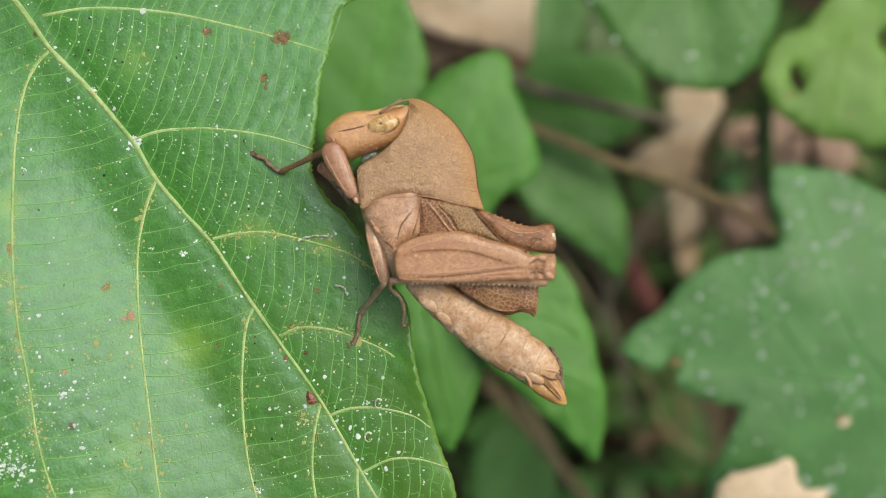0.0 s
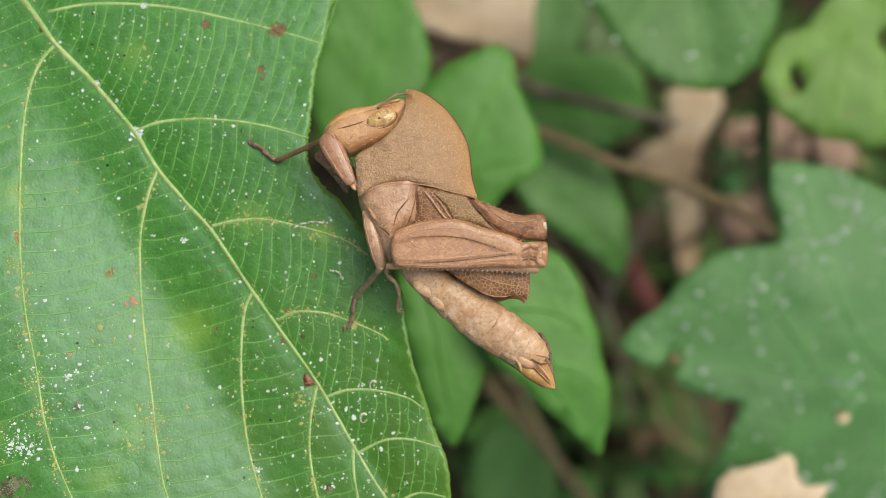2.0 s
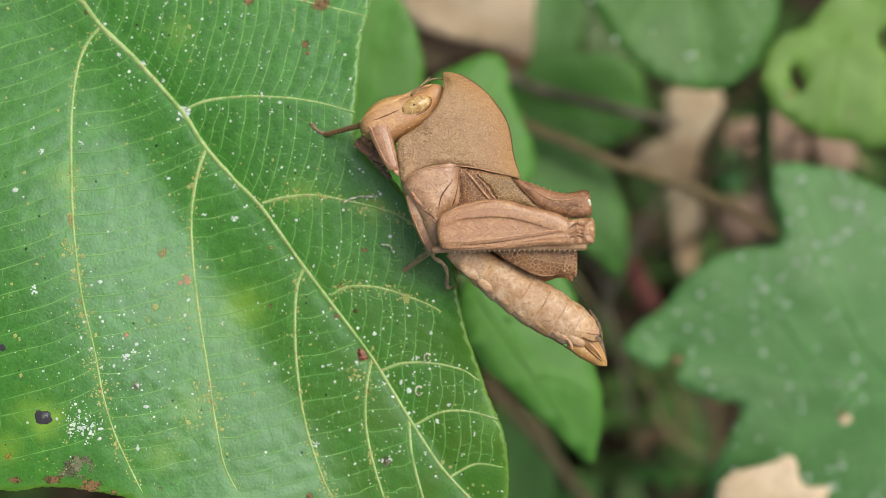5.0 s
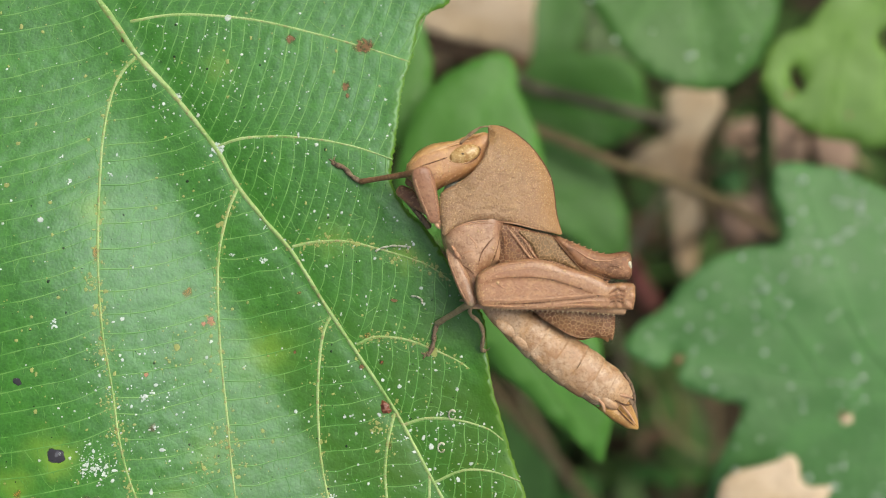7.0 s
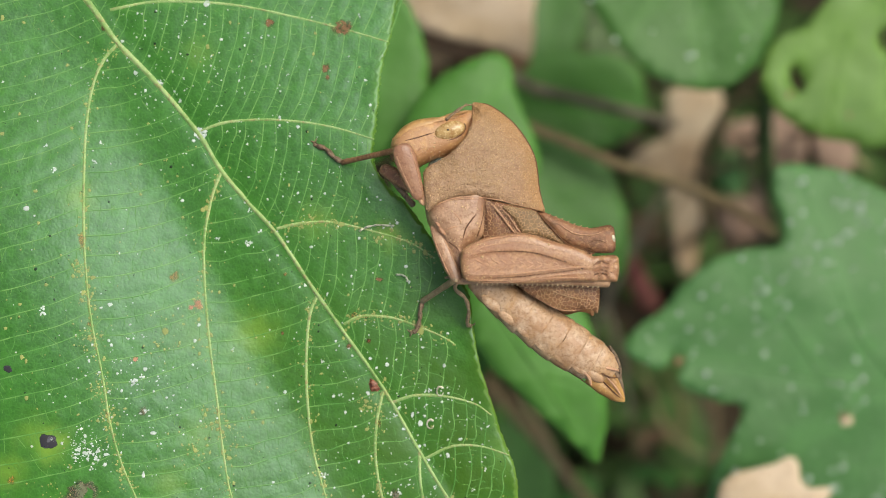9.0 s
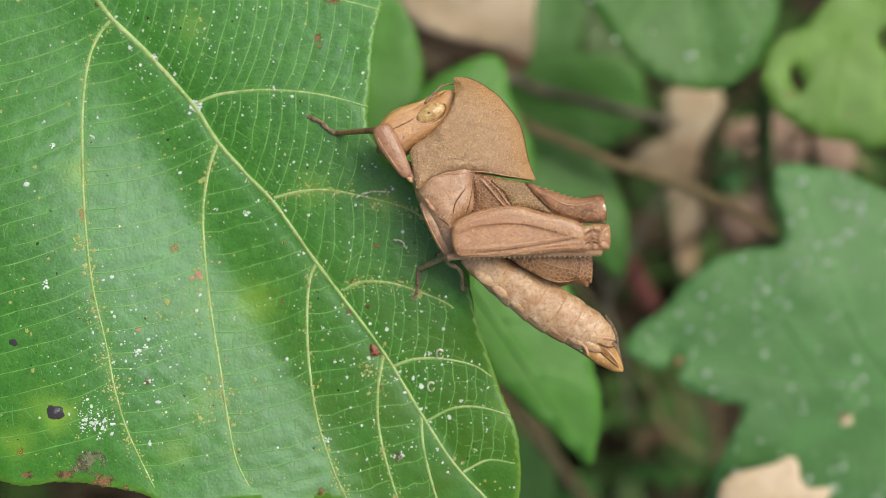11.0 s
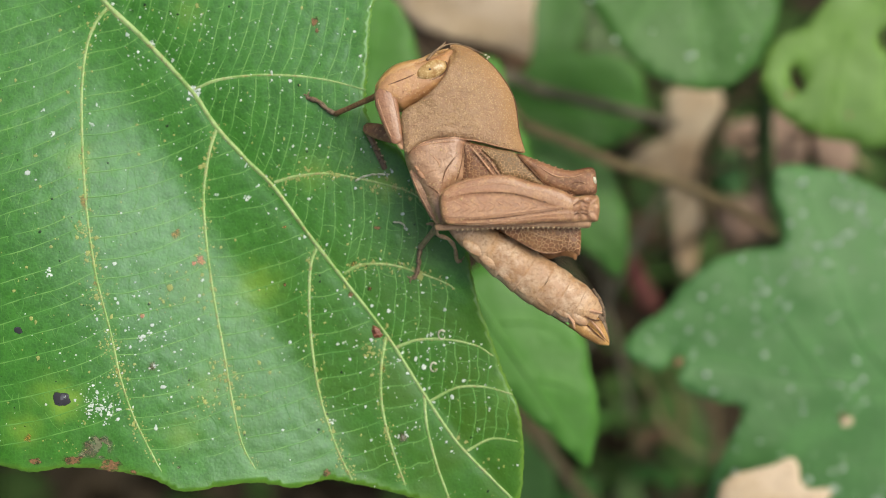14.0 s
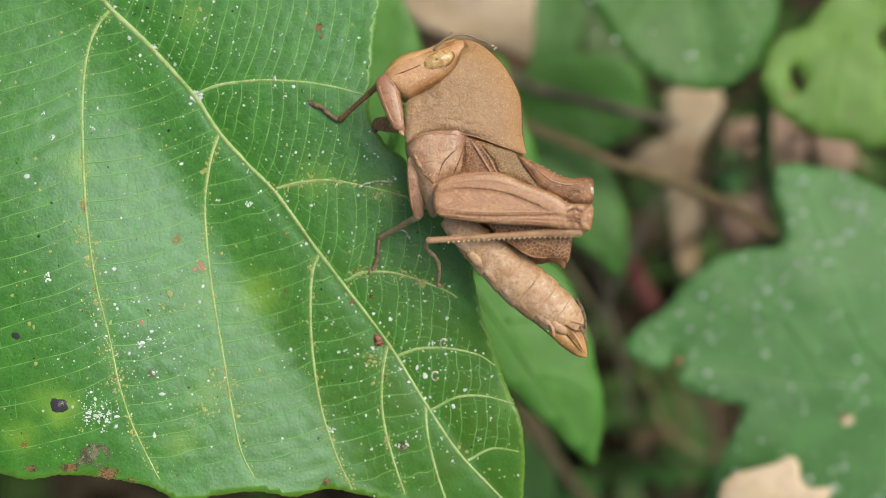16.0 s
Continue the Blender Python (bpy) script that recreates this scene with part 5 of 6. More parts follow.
drift = [blade_leaf("undergrowth_leaf", "large dusty green lobed leaf dotted with pale specks", [(1374, 300), (1400, 288), (1440, 290), (1500, 300), (1560, 330), (1640, 380), (1720, 560), (1700, 820), (1600, 960), (1400, 980), (1270, 930), (1256, 882), (1268, 830),
           (1290, 775), (1312, 722), (1270, 712), (1215, 690), (1198, 672), (1212, 640), (1195, 628), (1168, 655), (1130, 640), (1104, 616), (1130, 580), (1175, 545), (1212, 500), (1260, 462), (1320, 440), (1378, 432), (1385, 390), (1372, 345)],
           58, DUSTY, (1640, 700), (1115, 612), veins=[[(1600, 690), (1500, 560), (1420, 310)], [(1560, 685), (1450, 760), (1300, 880)], [(1450, 660), (1380, 560), (1300, 470)]], stalk=(1760, 760), step=1.8, specks=240, spots=[(1500, 745, 1.1), (1494, 738, 0.7), (1203, 640, 0.8)], fold=0.3)]


def seedling_leaves(count, box, depths, mats, seed, size):
    """Small dim leaves low in a gap between the nearer ones, each on its own stalk."""
    g = random.Random(seed)
    for _ in range(count):
        u, v, d = g.uniform(box[0], box[2]), g.uniform(box[1], box[3]), g.uniform(*depths)
        a, L = g.uniform(0, 6.28), size * g.uniform(0.7, 1.4)
        ax, ay = math.cos(a), math.sin(a)
        edge = []
        for k in range(10):
            q = 2 * math.pi * k / 10
            x, y = L * math.cos(q), L * g.uniform(0.36, 0.52) * math.sin(q) * (1.15 - 0.35 * math.cos(q))
            edge.append((u + x * ax - y * ay, v + x * ay + y * ax))
        blade_leaf("seedling_leaf", "small dim olive-green leaf near the ground", edge, d, g.choice(mats), (u - L * ax, v - L * ay), (u + L * ax, v + L * ay),
                   tilt=(g.gauss(0, 0.25), g.gauss(0, 0.25)), stalk=(u - 1.6 * L * ax, v - 1.6 * L * ay), group="small leaves near the ground")


seedling_leaves(11, (1090, 690, 1270, 900), (160, 235), (OLIVE, OLIVE, DEEP), 5, 42)
seedling_leaves(8, (850, 730, 1040, 900), (150, 220), (MID, BRIGHT, OLIVE), 9, 46)
# extra leaf, added only to darken the gap beside the round leaf
blade_leaf("undergrowth_leaf", "dim olive leaf added to darken the gap", [(1018, 10), (1050, -50), (1110, -40), (1150, 40), (1150, 130), (1110, 160), (1060, 140), (1030, 80)], 185, OLIVE, (1040, 0), (1118, 118), stalk=(1000, -80))
blade_leaf("undergrowth_leaf", "soft green leaf low in the gap", [(842, 790), (880, 742), (930, 745), (968, 790), (985, 860), (960, 935), (880, 945), (838, 870)], 150, MID, (850, 930), (940, 755), stalk=(800, 1000))
seedling_leaves(4, (1100, 330, 1190, 470), (170, 225), (OLIVE, DEEP), 3, 34)
blade_leaf("undergrowth_leaf", "small blue-green leaf between twigs", [(1262, 290), (1285, 268), (1312, 275), (1325, 310), (1308, 345), (1278, 340)], 150, DUSTY, (1265, 290), (1315, 340), stalk=(1240, 220))

# curled dead leaves caught in the plants
blade_leaf("dead_leaf", "pale curled dead leaf with a dark underside", [(690, -40), (760, -30), (850, -20), (938, -60), (944, 30), (938, 100), (905, 92), (850, 78), (780, 60), (720, 20)],
           88, DEAD_CREAM, (700, -30), (930, 90), bend=0.010, tilt=(0.25, 0.1), stalk=(640, -120), stalk_mat=STEM_BROWN)
blade_leaf("dead_leaf", "brown dead leaf folded under the pale one", [(730, 40), (790, 55), (870, 75), (935, 95), (925, 125), (860, 118), (790, 100), (745, 80)],
           98, DEAD_BROWN, (735, 50), (930, 112), bend=0.01, stalk=(660, 40), stalk_mat=STEM_BROWN)
blade_leaf("dead_leaf", "beige dead leaf hanging among twigs", [(1180, 165), (1225, 155), (1276, 160), (1272, 215), (1250, 275), (1215, 320), (1165, 318), (1118, 288), (1150, 255), (1182, 240)],
           125, DEAD_PALE, (1230, 160), (1135, 290), bend=0.006, stalk=(1290, 60), stalk_mat=STEM_BROWN)
blade_leaf("dead_leaf", "beige strip of dead leaf hanging down", [(1185, 330), (1240, 320), (1248, 380), (1238, 440), (1228, 485), (1205, 478), (1190, 420)], 150, DEAD_PALE, (1215, 325), (1218, 482), bend=0.006, stalk=(1260, 260), stalk_mat=STEM_BROWN)
drift.append(blade_leaf("dead_leaf", "cream dead leaf lying on the big lobed leaf", [(1272, 900), (1290, 845), (1335, 828), (1375, 818), (1408, 812), (1418, 845), (1432, 862), (1468, 864), (1455, 895), (1440, 960), (1330, 980), (1280, 950)],
           52, DEAD_CREAM, (1350, 970), (1405, 815), bend=0.006, stalk=(1420, 1150), stalk_mat=STEM_BROWN))
blade_leaf("dead_leaf", "dark red dead leaf in the shade", [(1110, 458), (1124, 448), (1140, 480), (1160, 515), (1166, 545), (1148, 552), (1128, 535), (1112, 505)], 140, DEAD_RED, (1115, 455), (1160, 545), stalk=(1060, 420), stalk_mat=STEM_BROWN)
blade_leaf("dead_leaf", "small tan dead leaf near the ground", [(1440, 240), (1492, 232), (1512, 262), (1500, 312), (1462, 305), (1444, 275)], 115, DEAD_ROSE, (1450, 240), (1500, 308), stalk=(1430, 200), stalk_mat=STEM_BROWN)
blade_leaf("dead_leaf", "pinkish-brown dead leaf standing among twigs", [(1352, 190), (1385, 182), (1412, 205), (1425, 260), (1412, 318), (1380, 330), (1360, 280), (1348, 232)], 128, DEAD_ROSE, (1370, 185), (1400, 325), stalk=(1340, 130), stalk_mat=STEM_BROWN)
blade_leaf("dead_leaf", "pinkish-brown narrow dead leaf near the ground", [(1338, 300), (1360, 292), (1372, 340), (1366, 400), (1348, 425), (1334, 380)], 135, DEAD_ROSE, (1350, 296), (1350, 420), stalk=(1330, 240), stalk_mat=STEM_BROWN)
blade_leaf("dead_leaf", "brown crumpled dead leaf near the ground", [(1284, 222), (1330, 212), (1348, 240), (1338, 272), (1300, 276), (1280, 252)], 165, DEAD_ROSE, (1286, 225), (1340, 268), stalk=(1270, 180), stalk_mat=STEM_BROWN)
blade_leaf("dead_leaf", "brown crumpled dead leaf near the ground", [(1118, 385), (1160, 376), (1186, 396), (1176, 428), (1140, 440), (1115, 418)], 175, DEAD_BROWN, (1120, 388), (1178, 424), stalk=(1090, 360), stalk_mat=STEM_BROWN)
blade_leaf("dead_leaf", "grey-brown dead leaf near the ground", [(1268, 362), (1300, 345), (1338, 362), (1345, 402), (1318, 430), (1280, 412)], 150, DEAD_ROSE, (1272, 366), (1336, 420), stalk=(1250, 330), stalk_mat=STEM_BROWN)
blade_leaf("dead_leaf", "olive-brown dead leaf near the ground", [(1130, 760), (1190, 752), (1226, 776), (1200, 806), (1150, 808), (1122, 788)], 205, DEAD_BROWN, (1132, 764), (1220, 790), stalk=(1100, 740), stalk_mat=STEM_BROWN)


def twig(label, pts, r0, r1, mat, drop=True):
    """pts: (u, v, depth); the first end runs on down to the ground."""
    P = [at(u, v, -d) for u, v, d in pts]
    if drop:
        a = P[0]
        P = [np.array((a[0] + 2 * (a[0] - P[1][0]) * .4, a[1] + 2 * (a[1] - P[1][1]) * .4, GROUND - 6)), *P]
    c = P[0].copy()
    ob = thing("twig", label, "twig", c[0], c[1], Z0 + c[2])
    path = curve([p - c for p in P], 7)
    rr = np.linspace(r0, r1, len(path)) * (1 + 0.12 * np.array([wobble(p[0], p[1], 0.3) for p in path]))
    part("stem", mesh("stem", *tube(path, rr, 9)), mat, ob)
    for i in range(9, len(path) - 4, 11):
        v, f = ball(path[i], rr[i] * 1.25, rr[i] * 1.25, rr[i] * 1.2, 0, 8, 6)
        part("node", mesh("node", v, f), mat, ob)
    return ob


twig("grey-brown twig in the shade", [(870, 148, 104), (960, 162, 98), (1080, 190, 96), (1198, 220, 96)], 1.5, 1.0, STEM_GREY)
twig("reddish-brown twig crossing the gap", [(880, 200, 95), (930, 222, 88), (1010, 255, 85), (1090, 290, 84), (1200, 325, 86), (1300, 370, 90), (1368, 412, 96)], 1.05, 1.05, STEM_BROWN)
twig("thin brown twig standing upright", [(1235, 420, 140), (1240, 330, 118), (1250, 260, 110), (1300, 180, 105), (1345, 130, 100)], 1.3, 0.8, STEM_BROWN)
twig("green-brown stalk standing upright", [(1362, 430, 150), (1360, 330, 120), (1352, 240, 105), (1358, 150, 95)], 2.1, 1.7, STEM_GREEN)
twig("brown stalk in the dark gap", [(850, 660, 150), (900, 720, 140), (970, 800, 138), (1050, 900, 140)], 1.8, 1.3, STEM_BROWN)
twig("brown stalk in the dark gap", [(1262, 880, 170), (1266, 790, 150), (1262, 720, 140), (1250, 650, 140)], 1.6, 1.2, STEM_BROWN)
twig("thin dark twig in the gap", [(1020, 620, 150), (1060, 560, 140), (1130, 420, 135), (1180, 330, 140)], 1.0, 0.7, STEM_GREY)
twig("thin brown twig near the ground", [(1420, 330, 160), (1330, 290, 150), (1250, 310, 150), (1150, 420, 150)], 1.1, 0.8, STEM_BROWN)

for label, pts, r, mat in (
        ("pale dry grass stem in the gap", [(880, 630, 135), (930, 710, 128), (975, 790, 126), (1012, 862, 130)], 0.55, STEM_STRAW),
        ("pale dry grass stem in the gap", [(925, 380, 120), (965, 420, 115), (1010, 480, 116), (1050, 540, 120)], 0.6, STEM_STRAW),
        ("thin brown stem near the ground", [(1100, 404, 170), (1140, 392, 165), (1196, 378, 165)], 0.8, STEM_BROWN),
        ("thin brown stem near the ground", [(1196, 690, 175), (1208, 780, 165), (1216, 890, 170)], 0.8, STEM_BROWN),
        ("thin brown stem near the ground", [(1288, 236, 150), (1325, 330, 140), (1372, 424, 140)], 0.7, STEM_BROWN),
        ("dark stem in the shade", [(1052, 470, 150), (1078, 560, 145), (1102, 650, 145), (1118, 740, 150)], 0.8, STEM_GREY),
        ("pale dry grass stem in the gap", [(1136, 660, 190), (1180, 760, 180), (1250, 812, 180)], 0.6, STEM_STRAW),
        ("thin green stem near the ground", [(1084, 880, 190), (1120, 800, 175), (1170, 700, 170)], 0.6, STEM_GREEN),
        ("dry straw across the litter", [(1430, 300, 150), (1480, 262, 140), (1540, 300, 140)], 0.7, STEM_STRAW),
        ("thin green stem beside the round leaf", [(1060, 30, 150), (1080, 110, 140), (1150, 180, 135)], 0.7, STEM_GREEN)):
    twig(label, pts, r, r * 0.8, mat)


def build_ground():
    n = 60
    verts, faces = [], []
    radii = [0] + [0.02 * (1.16 ** i) for i in range(n)]
    seg = 40
    for i, r in enumerate(radii):
        for k in range(seg):
            q = 2 * math.pi * k / seg
            x, y = r * math.cos(q), r * math.sin(q)
            z = (0.006 * wobble(x, y, 14) + 0.012 * wobble(x, y, 4)) * min(1, r / 0.05) + 0.12 * wobble(x, y, 0.3) * min(1, r / 3) if r else 0
            verts.append((x / MM, y / MM, z / MM))
    for i in range(len(radii) - 1):
        for k in range(seg):
            a, b = i * seg + k, i * seg + (k + 1) % seg
            faces.append((a, a + seg, b + seg, b))
    ob = new("ground", mesh("ground", verts, faces))
    ob.data.materials.append(SOIL)
    tagged(ob, "dark damp forest soil under leaf litter", "ground", kind="structure")

    def scatter(name, label, mat, count, spread, size, seed, lift, width):
        g = random.Random(seed)
        V, F = [], []
        for _ in range(count):
            x, y = g.gauss(0, spread), g.gauss(0, spread)
            L = size * math.exp(g.gauss(0, 0.35))
            W = L * width * g.uniform(0.7, 1.3)
            e = Euler((g.gauss(0, 0.45), g.gauss(0, 0.45), g.uniform(0, 6.28))).to_matrix()
            cup = g.uniform(-0.35, 0.35)
            o = len(V)
            for i in range(7):
                t = i / 6
                w = W * math.sin(math.pi * min(1, t * 0.93 + 0.05)) ** 0.8
                for s in (-1, 0, 1):
                    p = e @ Vector(((t - 0.5) * L, s * w, cup * L * ((t - 0.5) ** 2 * 2 + 0.5 * abs(s)) ))
                    V.append((x + p.x, y + p.y, max(1.0, lift + p.z + g.uniform(0, 0.6))))
            for i in range(6):
                for s in (0, 1):
                    a = o + i * 3 + s
                    F.append((a, a + 1, a + 4, a + 3))
        ob = new(name, mesh(name, V, F))
        ob.data.materials.append(mat)
        tagged(ob, label, "leaf litter", kind="stuff")
    scatter("leaf_litter", "brown curled dead leaves covering the soil", LITTER, 900, 190, 34, 11, 7, 0.22)
    scatter("ground_cover", "small dim green leaves near the ground", MOSS, 700, 200, 20, 12, 24, 0.28)


build_ground()


# rows: seconds, millimetres, degrees
LEAF = [
    (0, -6.88, -1.24, 0.65, -2.05, 3.92, -0.21),
    (0.5, -7.28, -1.98, 0.86, -3.13, 2.88, -0.57),
    (1, -6.94, -1.95, 0.99, -1.82, 3.87, -0.8),
    (1.5, -5.93, 1.33, -0.18, -2.13, 2.24, 0.73),
    (2, -7.71, 0.39, -2.26, -1.59, 1.41, 0.15),
    (2.5, -7.63, -0.94, -3.73, -0.6, -0.97, -0.52),
    (3, -6.01, -0.52, -4.08, -2.98, -1.83, 0.01),
    (3.5, -4.28, 2.11, -3.37, -0.32, 0.02, 0.91),
    (4, -3.87, 3.65, -4.33, -0.05, -0.83, 1.81),
    (4.2, -3.54, 3.82, -3.8, 0, -0.44, 1.86),
    (6.3, -0.42, -1.48, -1.21, -1.37, -0.85, -0.13),
    (6.5, -1.07, -3.52, -1.4, -2.12, -1.37, -0.89),
    (7, 1.79, -2.54, 0.81, -0.29, 0.4, -1.58),
    (7.5, -1.2, -1.74, -0.45, -0.95, -0.29, -0.84),
    (8, 1.15, 2.76, 0.05, 1.2, -0.28, 0.95),
    (8.5, 0.54, 1.36, 0.31, 0.16, -1.06, 0.53),
    (9, -0, -0, 0, -0, -0, -0),
    (9.2, -0.25, -0.86, 0.1, -0.17, 0.35, -0.5),
    (11.3, -0.47, 4.6, -1.54, 1.52, -0.75, 1.93),
    (11.5, -0.37, 4.77, -1.81, 1.97, -0.01, 2.08),
    (12, -1.18, 5, -2.32, 1.57, -0.7, 2.02),
    (12.5, -0.47, 3.43, -0.84, 0.96, -0.59, 1.33),
    (13, 0, 2.15, -0.81, 0.02, -0.74, 0.89),
    (13.5, 0.6, 5.09, -1.39, 1.82, -0.2, 2.19),
    (14, -0.52, 6.17, -1.81, 1.87, -0.59, 2.52),
    (14.5, -0.5, 5.51, -1.88, 1.47, -0.4, 2.46),
    (15, -0.29, 2.36, -1.05, 0.58, -0.06, 0.97),
    (15.5, -0.56, 2.59, -1.56, 0.12, -0.43, 1.04),
    (16, -0.15, 5.22, -1.16, 1.66, 0.31, 1.95),
]
INSECT = [
    (0, -6.63, -0.01, 2.21, -0.51, -1.76, 0.32),
    (0.5, -7.34, -0.72, -0.1, -0.07, 0.08, -0.03),
    (1, -6.65, -0.55, 0.13, -0.05, -0.01, -1.17),
    (1.5, -5.69, 2.27, 0.83, -0.26, -1.05, 2.97),
    (2, -7.41, 1.47, -0.81, -0.61, 0.3, -0.43),
    (2.5, -7.47, 0.07, -1.98, -1.07, 1.14, -1.25),
    (3, -6.15, 0.6, -2.88, 1.07, 3, -1.07),
    (3.5, -4.36, 2.92, -1.52, -0.54, 1.14, 0.58),
    (4, -4.19, 4.27, -2.13, -0.48, 1.55, 0.94),
    (4.2, -3.99, 4, -1.4, -0.93, 0.89, 1.49),
    (6.3, -0.71, -1.95, 0, -0.01, -0.43, 2.37),
    (6.5, -1.4, -3.65, -1.05, 1.6, 0.79, 1.03),
    (7, 1.69, -2.53, 0.51, 0.85, -0.62, -0.85),
    (7.5, -1.21, -1.34, -0.9, 1.39, 1.37, -1.03),
    (8, 1.13, 2.86, 0.62, -0.01, -0.51, 0.3),
    (8.5, 0.44, 1.51, -0.14, 0.71, 0.49, -0.62),
    (9, -0.02, -0.05, -0.02, 0.15, 0.14, 0.13),
    (9.2, -0.21, -0.96, -0.1, -0.1, -0.05, -0.37),
    (11.3, -0.98, 3.3, 0.36, -0.03, -0.53, 2.85),
    (11.5, -0.86, 3.81, 0.02, 0.44, -0.18, 2.23),
    (12, -1.73, 4.2, 0.37, 0.2, -0.66, 0.2),
    (12.5, -0.82, 2.86, 0.02, -1.01, -0.72, -0.25),
    (13, -0.55, 2.08, 0.13, -0.05, -0.36, -0.49),
    (13.5, -0.45, 5.78, 0.33, -0.18, -0.73, 0.68),
    (14, -2.07, 5.84, 0.53, -0.44, -0.94, 1.11),
    (14.5, -2.38, 6.04, 0.42, -1.2, -0.85, 0.91),
    (15, -2.13, 3.77, -0.28, 0.46, 0.15, -2.5),
    (15.5, -2.41, 4.17, -0.03, 0.1, 0, -3.6),
    (16, -2.49, 6.86, 1.24, -1.24, -1.48, -5.85),
]
HEAD = [
    (0, -0.17, 0.28, -4),
    (0.5, -0.77, 0.08, -3.5),
    (1, -1.03, 0.13, -2),
    (1.5, -0.51, -0.41, 0),
    (2, -0.13, -0.15, 1),
    (2.5, -0.04, -0.24, 1),
    (3, -0.03, -0.23, 1.5),
    (3.5, -0.16, -0.15, 2),
    (4, -0.13, -0.19, 2),
    (4.2, -0.24, -0.32, 2),
    (6.3, -0.81, -0.38, 10),
    (6.5, -0.54, 0.16, 9),
    (7, -0.31, 0.11, 3),
    (7.5, 0.04, 0.13, 2),
    (8, -0.05, 0.09, 1),
    (8.5, -0.03, 0.05, 0.5),
    (9, -0.03, 0.07, 0),
    (9.2, -0.11, -0, 0),
    (11.3, -0.73, -0.75, 12),
    (11.5, -1.6, -1.62, 17),
    (12, -1.35, -1.29, 15),
    (12.5, -0.24, -0.26, 3),
    (13, 0.18, 0.22, 1),
    (13.5, 0.2, 0.09, 2),
    (14, 0.44, 0.56, 5),
    (14.5, -0.02, 0.62, 6),
    (15, -0.08, 0.83, 6.2),
    (15.5, -0.04, 0.84, 8.5),
    (16, 0.03, 0.69, 12),
]


# ---- what moves: the leaf sways, the grasshopper shifts with it, turns its head and moves its legs ----
def seat(row):
    t, x, y, z, rx, ry, rz = row
    return pose(x * MM, y * MM, (Z0 + z) * MM, rx, ry, rz)


def aim(a, b, up=(0, 0, 1)):
    """The pose of a limb piece at a that points its x axis at b."""
    x = (b - a).normalized()
    y = Vector(up).cross(x).normalized()
    z = x.cross(y)
    m = Matrix((x, y, z)).transposed().to_4x4()
    m.translation = a * MM
    return m


def knee(hip, foot, l1, l2, pole):
    d = foot - hip
    n = d.length
    if n > (l1 + l2) * 0.999:
        n = (l1 + l2) * 0.999
    u = d.normalized()
    a = (l1 * l1 - l2 * l2 + n * n) / (2 * n)
    h = math.sqrt(max(l1 * l1 - a * a, 0.0))
    p = Vector(pole)
    p = (p - u * p.dot(u)).normalized()
    return hip + u * a + p * h


def between(keys, t):
    ts = [k[0] for k in keys]
    return [float(np.interp(t, ts, [k[i] for k in keys])) for i in range(1, len(keys[0]))]


# the crest tips back on the thorax: seconds, degrees, millimetres
CREST = [(0, 0, 0, 0), (4.2, 0, 0, 0), (6.3, 1.3, 0, 0), (7, 1.2, 0, 0), (7.5, 0, 0, 0), (9.2, 0, 0, 0), (11.3, 3.6, 0.1, -0.1), (11.5, 6.8, 0.1, -0.4), (12, 5.4, 0.15, -0.45),
         (12.5, 1.5, -0.1, 0), (13, 0, 0, 0), (14, 0, 0, 0.2), (14.5, 1.5, 0, 0.1), (15, 0.8, 0, 0.15), (16, 1.0, 0, 0)]
# the front knee bows out as the body leans forward: seconds, millimetres
KNEE_BOW = [(0, 0), (9.2, 0), (11.3, 3.5), (12, 3.5), (12.5, 0.8), (13, 0), (16, 0)]

# slow shift of the bright leaflets: seconds, millimetres
BREEZE = [(0, 0, 0), (1, 0.4, 0), (2, 0.5, 0.9), (2.5, 0.6, 1.0), (3, -0.2, 0.3), (3.5, -0.7, -0.5), (4.2, -1.1, -0.5), (6.3, 0.7, -0.5), (7, 0.8, -0.3), (7.5, 0, -0.3),
          (8, -0.7, -1.1), (8.5, -0.2, -0.9), (9.2, 0.2, -0.3), (11.3, -0.8, -0.7), (12, -0.8, -0.3), (13, 0, -0.6), (14, -1.2, -1.0), (14.5, -0.7, -0.5), (15, 0.1, -0.2), (16, -0.4, -0.6)]

# slower shift of the big lobed leaf: seconds, millimetres
DRIFT = [(0, -0.5, -0.2), (1, -0.5, -0.1), (1.5, -0.47, 0.05), (2, -0.57, 0.38), (2.5, -0.57, 0.56), (3, -0.55, 0.38), (3.5, -0.5, 0.2), (4.2, -0.4, 0.2), (6.3, -0.05, 0.2), (7, 0, 0.24),
         (7.5, 0, 0.1), (8, 0, 0), (12, 0, 0), (13, 0.1, 0.1), (14, 0, -0.14), (15, 0.2, 0.1), (15.5, 0.28, 0.1), (16, 0.1, 0)]

# steps of the feet over the leaf: seconds, plan units
MID_FOOT = [(0, 748, 533), (15.0, 748, 533), (15.5, 703, 518), (16, 672, 499)]
HIND_FOOT = [(0, 838, 588), (14.2, 838, 588), (14.5, 797, 636), (16, 792, 640)]
MID_SPREAD = [(0, 0), (15.0, 0), (15.5, 1), (16, 1)]
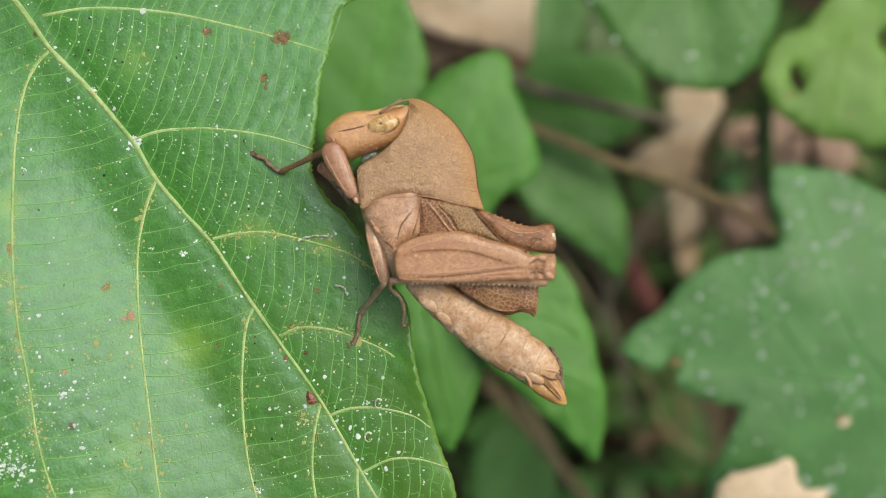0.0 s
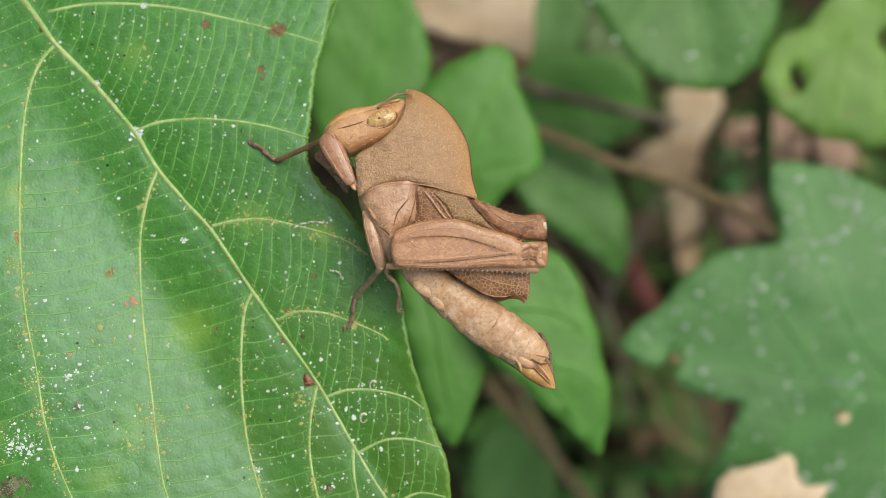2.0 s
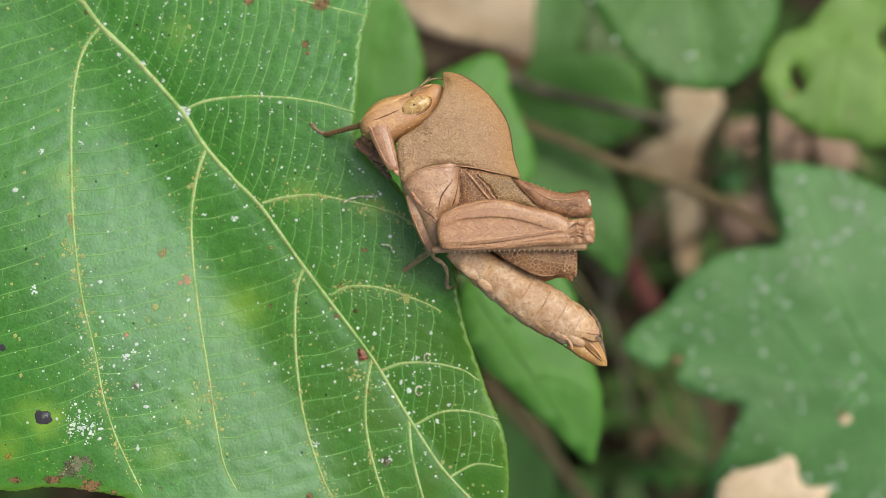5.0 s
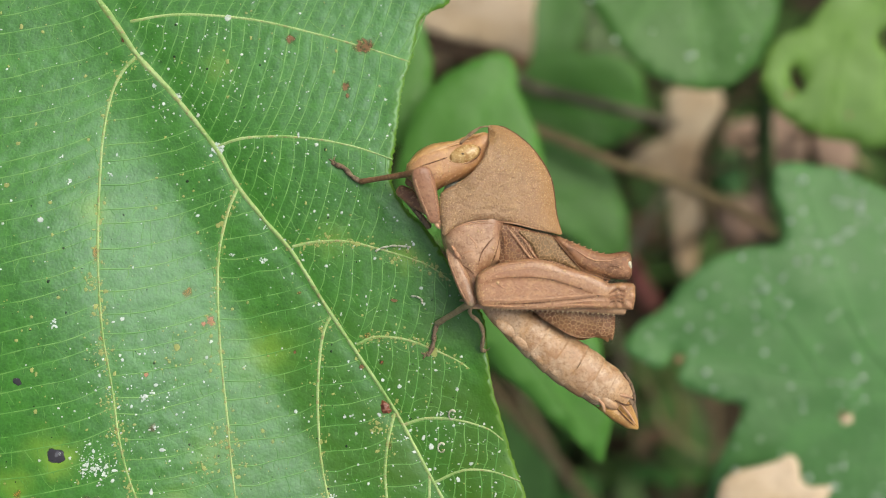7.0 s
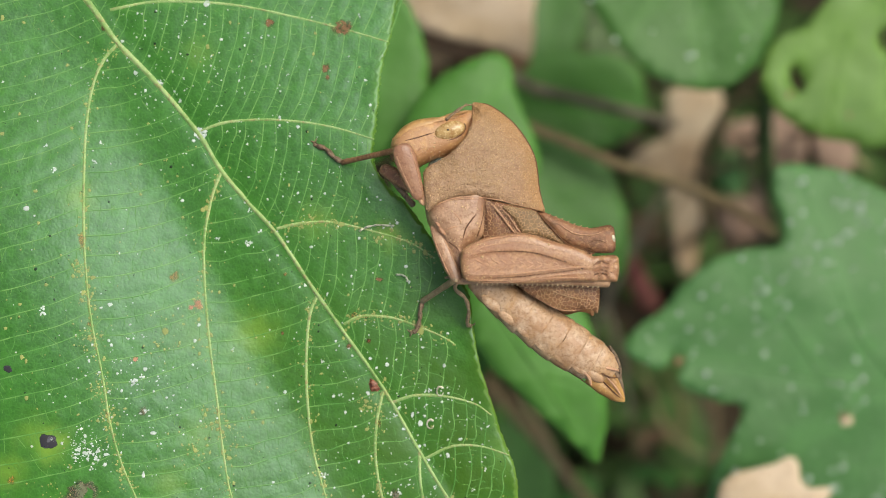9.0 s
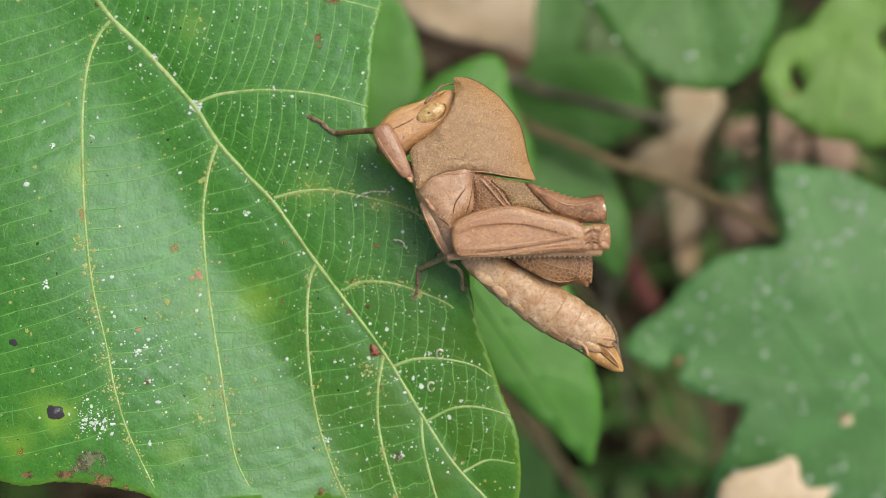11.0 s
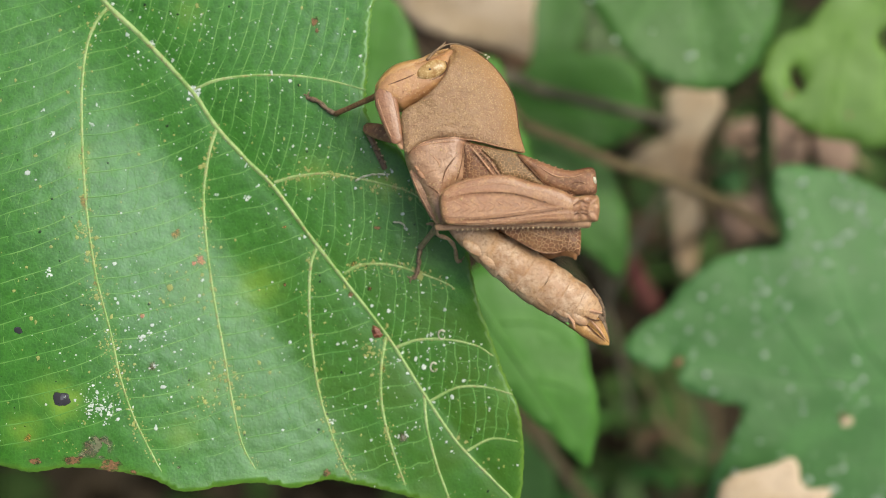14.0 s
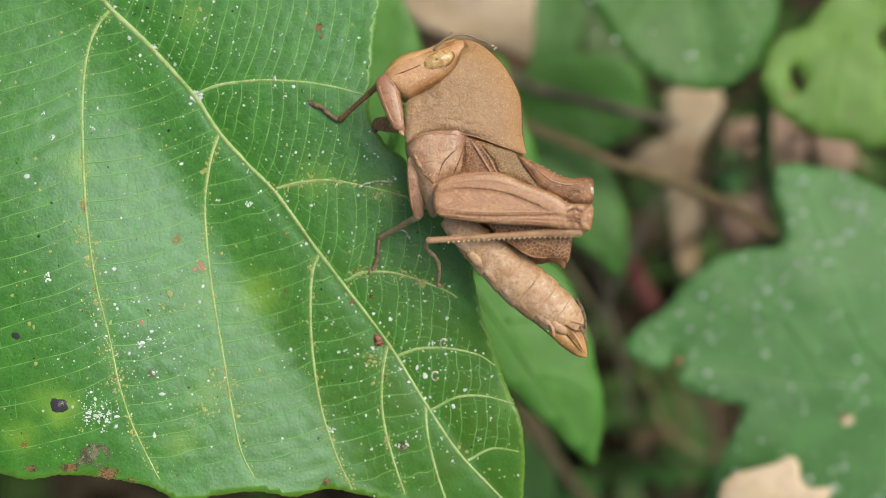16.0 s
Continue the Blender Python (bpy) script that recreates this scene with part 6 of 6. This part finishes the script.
# the far front leg slips under the leaf: seconds, knee and foot in plan units and height
FAR_LEG = [(0, 686, 302, 2.1, 733, 364, 1.5), (9.2, 686, 302, 2.1, 733, 364, 1.5), (11.3, 722, 330, -4.0, 735, 365, -4.5), (12, 722, 330, -4.0, 735, 365, -4.5), (12.5, 690, 305, 2.0, 733, 364, 1.5),
           (13.5, 686, 302, 2.1, 733, 364, 1.5), (14.5, 676, 331, -2.6, 690, 400, -6.0), (16, 674, 334, -2.4, 690, 404, -6.0)]
HIND_OPEN = [(0, 0), (13.5, 0), (14.0, 1.0), (14.5, 6.5), (15, 7), (16, 9.5)]
ABDOMEN_BEND = [(0, 0), (14, 0), (14.5, -0.2), (15, -0.3), (16, 0.0)]


def motions():
    walk(perch_leaf, [(r[0], seat(r)) for r in LEAF])
    walk(insect, [(r[0], seat(r)) for r in INSECT])
    for ob in sway:
        x, y, z = ob.location
        walk(ob, [(t, pose(x + dx * MM, y + dy * MM, z)) for t, dx, dy in BREEZE])
    for ob in drift:
        x, y, z = ob.location
        walk(ob, [(t, pose(x + dx * MM, y + dy * MM, z)) for t, dx, dy in DRIFT])
    head, pivot = moving["head"]
    walk(head, [(t, pose((pivot[0] + x) * MM, (pivot[1] + y) * MM, pivot[2] * MM, 0, 0, turn)) for t, x, y, turn in HEAD])
    crest, hinge = moving["pronotum"]
    rows = []
    for t, turn, dx, dy in CREST:
        m = pose(0, 0, 0, 0, 0, turn)
        o = Vector(hinge) * MM
        m.translation = o - m @ o + Vector((dx, dy, 0)) * MM
        rows.append((t, m))
    walk(crest, rows)
    abdomen, root = moving["abdomen"]
    walk(abdomen, [(t, pose(*(root * MM), 0, 0, a)) for t, a in ABDOMEN_BEND])
    fore_hip, mid_hip = Vector(FORE_REST[0]), Vector(MID_REST[0])
    fore_pole, mid_pole = (Vector(k - (h + f) / 2) for h, k, f in (FORE_REST, MID_REST))
    hind_knee = Vector(at(1075, 498.5, 7.9))
    rows = {k: [] for k in ("fore_femur", "fore_tibia", "fore_tarsus", "mid_femur", "mid_tibia", "mid_tarsus", "hind_tibia", "hind_tarsus", "far_fore_femur", "far_fore_tibia")}
    for lr, ir in zip(LEAF, INSECT):
        t = lr[0]
        across = seat(ir).inverted() @ seat(lr)
        turn = across.to_3x3()

        def on_body(p):
            return (across @ (Vector(p) * MM)) / MM
        f = on_body(on_leaf(607, 288, 0.4))
        k = knee(fore_hip, f, FORE_THIGH, FORE_SHIN, fore_pole + Vector((0, 0, between(KNEE_BOW, t)[0])))
        rows["fore_femur"].append((t, aim(fore_hip, k)))
        rows["fore_tibia"].append((t, aim(k, f)))
        rows["fore_tarsus"].append((t, Matrix.Translation(f * MM) @ turn.to_4x4()))
        f = on_body(on_leaf(*between(MID_FOOT, t), 0.4))
        s = between(MID_SPREAD, t)[0]
        k = knee(mid_hip, f, MID_THIGH, MID_SHIN, mid_pole + Vector((3.5, 0, 2.5)) * s)
        rows["mid_femur"].append((t, aim(mid_hip, k)))
        rows["mid_tibia"].append((t, aim(k, f)))
        rows["mid_tarsus"].append((t, Matrix.Translation(f * MM) @ turn.to_4x4()))
        ku, kv, kz, fu, fv, fz = between(FAR_LEG, t)
        far_hip, k = Vector(at(748, 338, 2.2)), Vector(at(ku, kv, kz))
        k = far_hip + (k - far_hip).normalized() * 5.0
        rows["far_fore_femur"].append((t, aim(far_hip, k)))
        rows["far_fore_tibia"].append((t, aim(k, Vector(at(fu, fv, fz)))))
        a = radians(between(HIND_OPEN, t)[0])
        e = hind_knee + HIND_SHIN * Vector((-math.cos(a), -math.sin(a) + 0.004, -0.07))
        rows["hind_tibia"].append((t, aim(hind_knee, e)))
        f = on_body(on_leaf(*between(HIND_FOOT, t), 0.6))
        rows["hind_tarsus"].append((t, aim(e, f)))
    for k, r in rows.items():
        walk(moving[k], r)


motions()
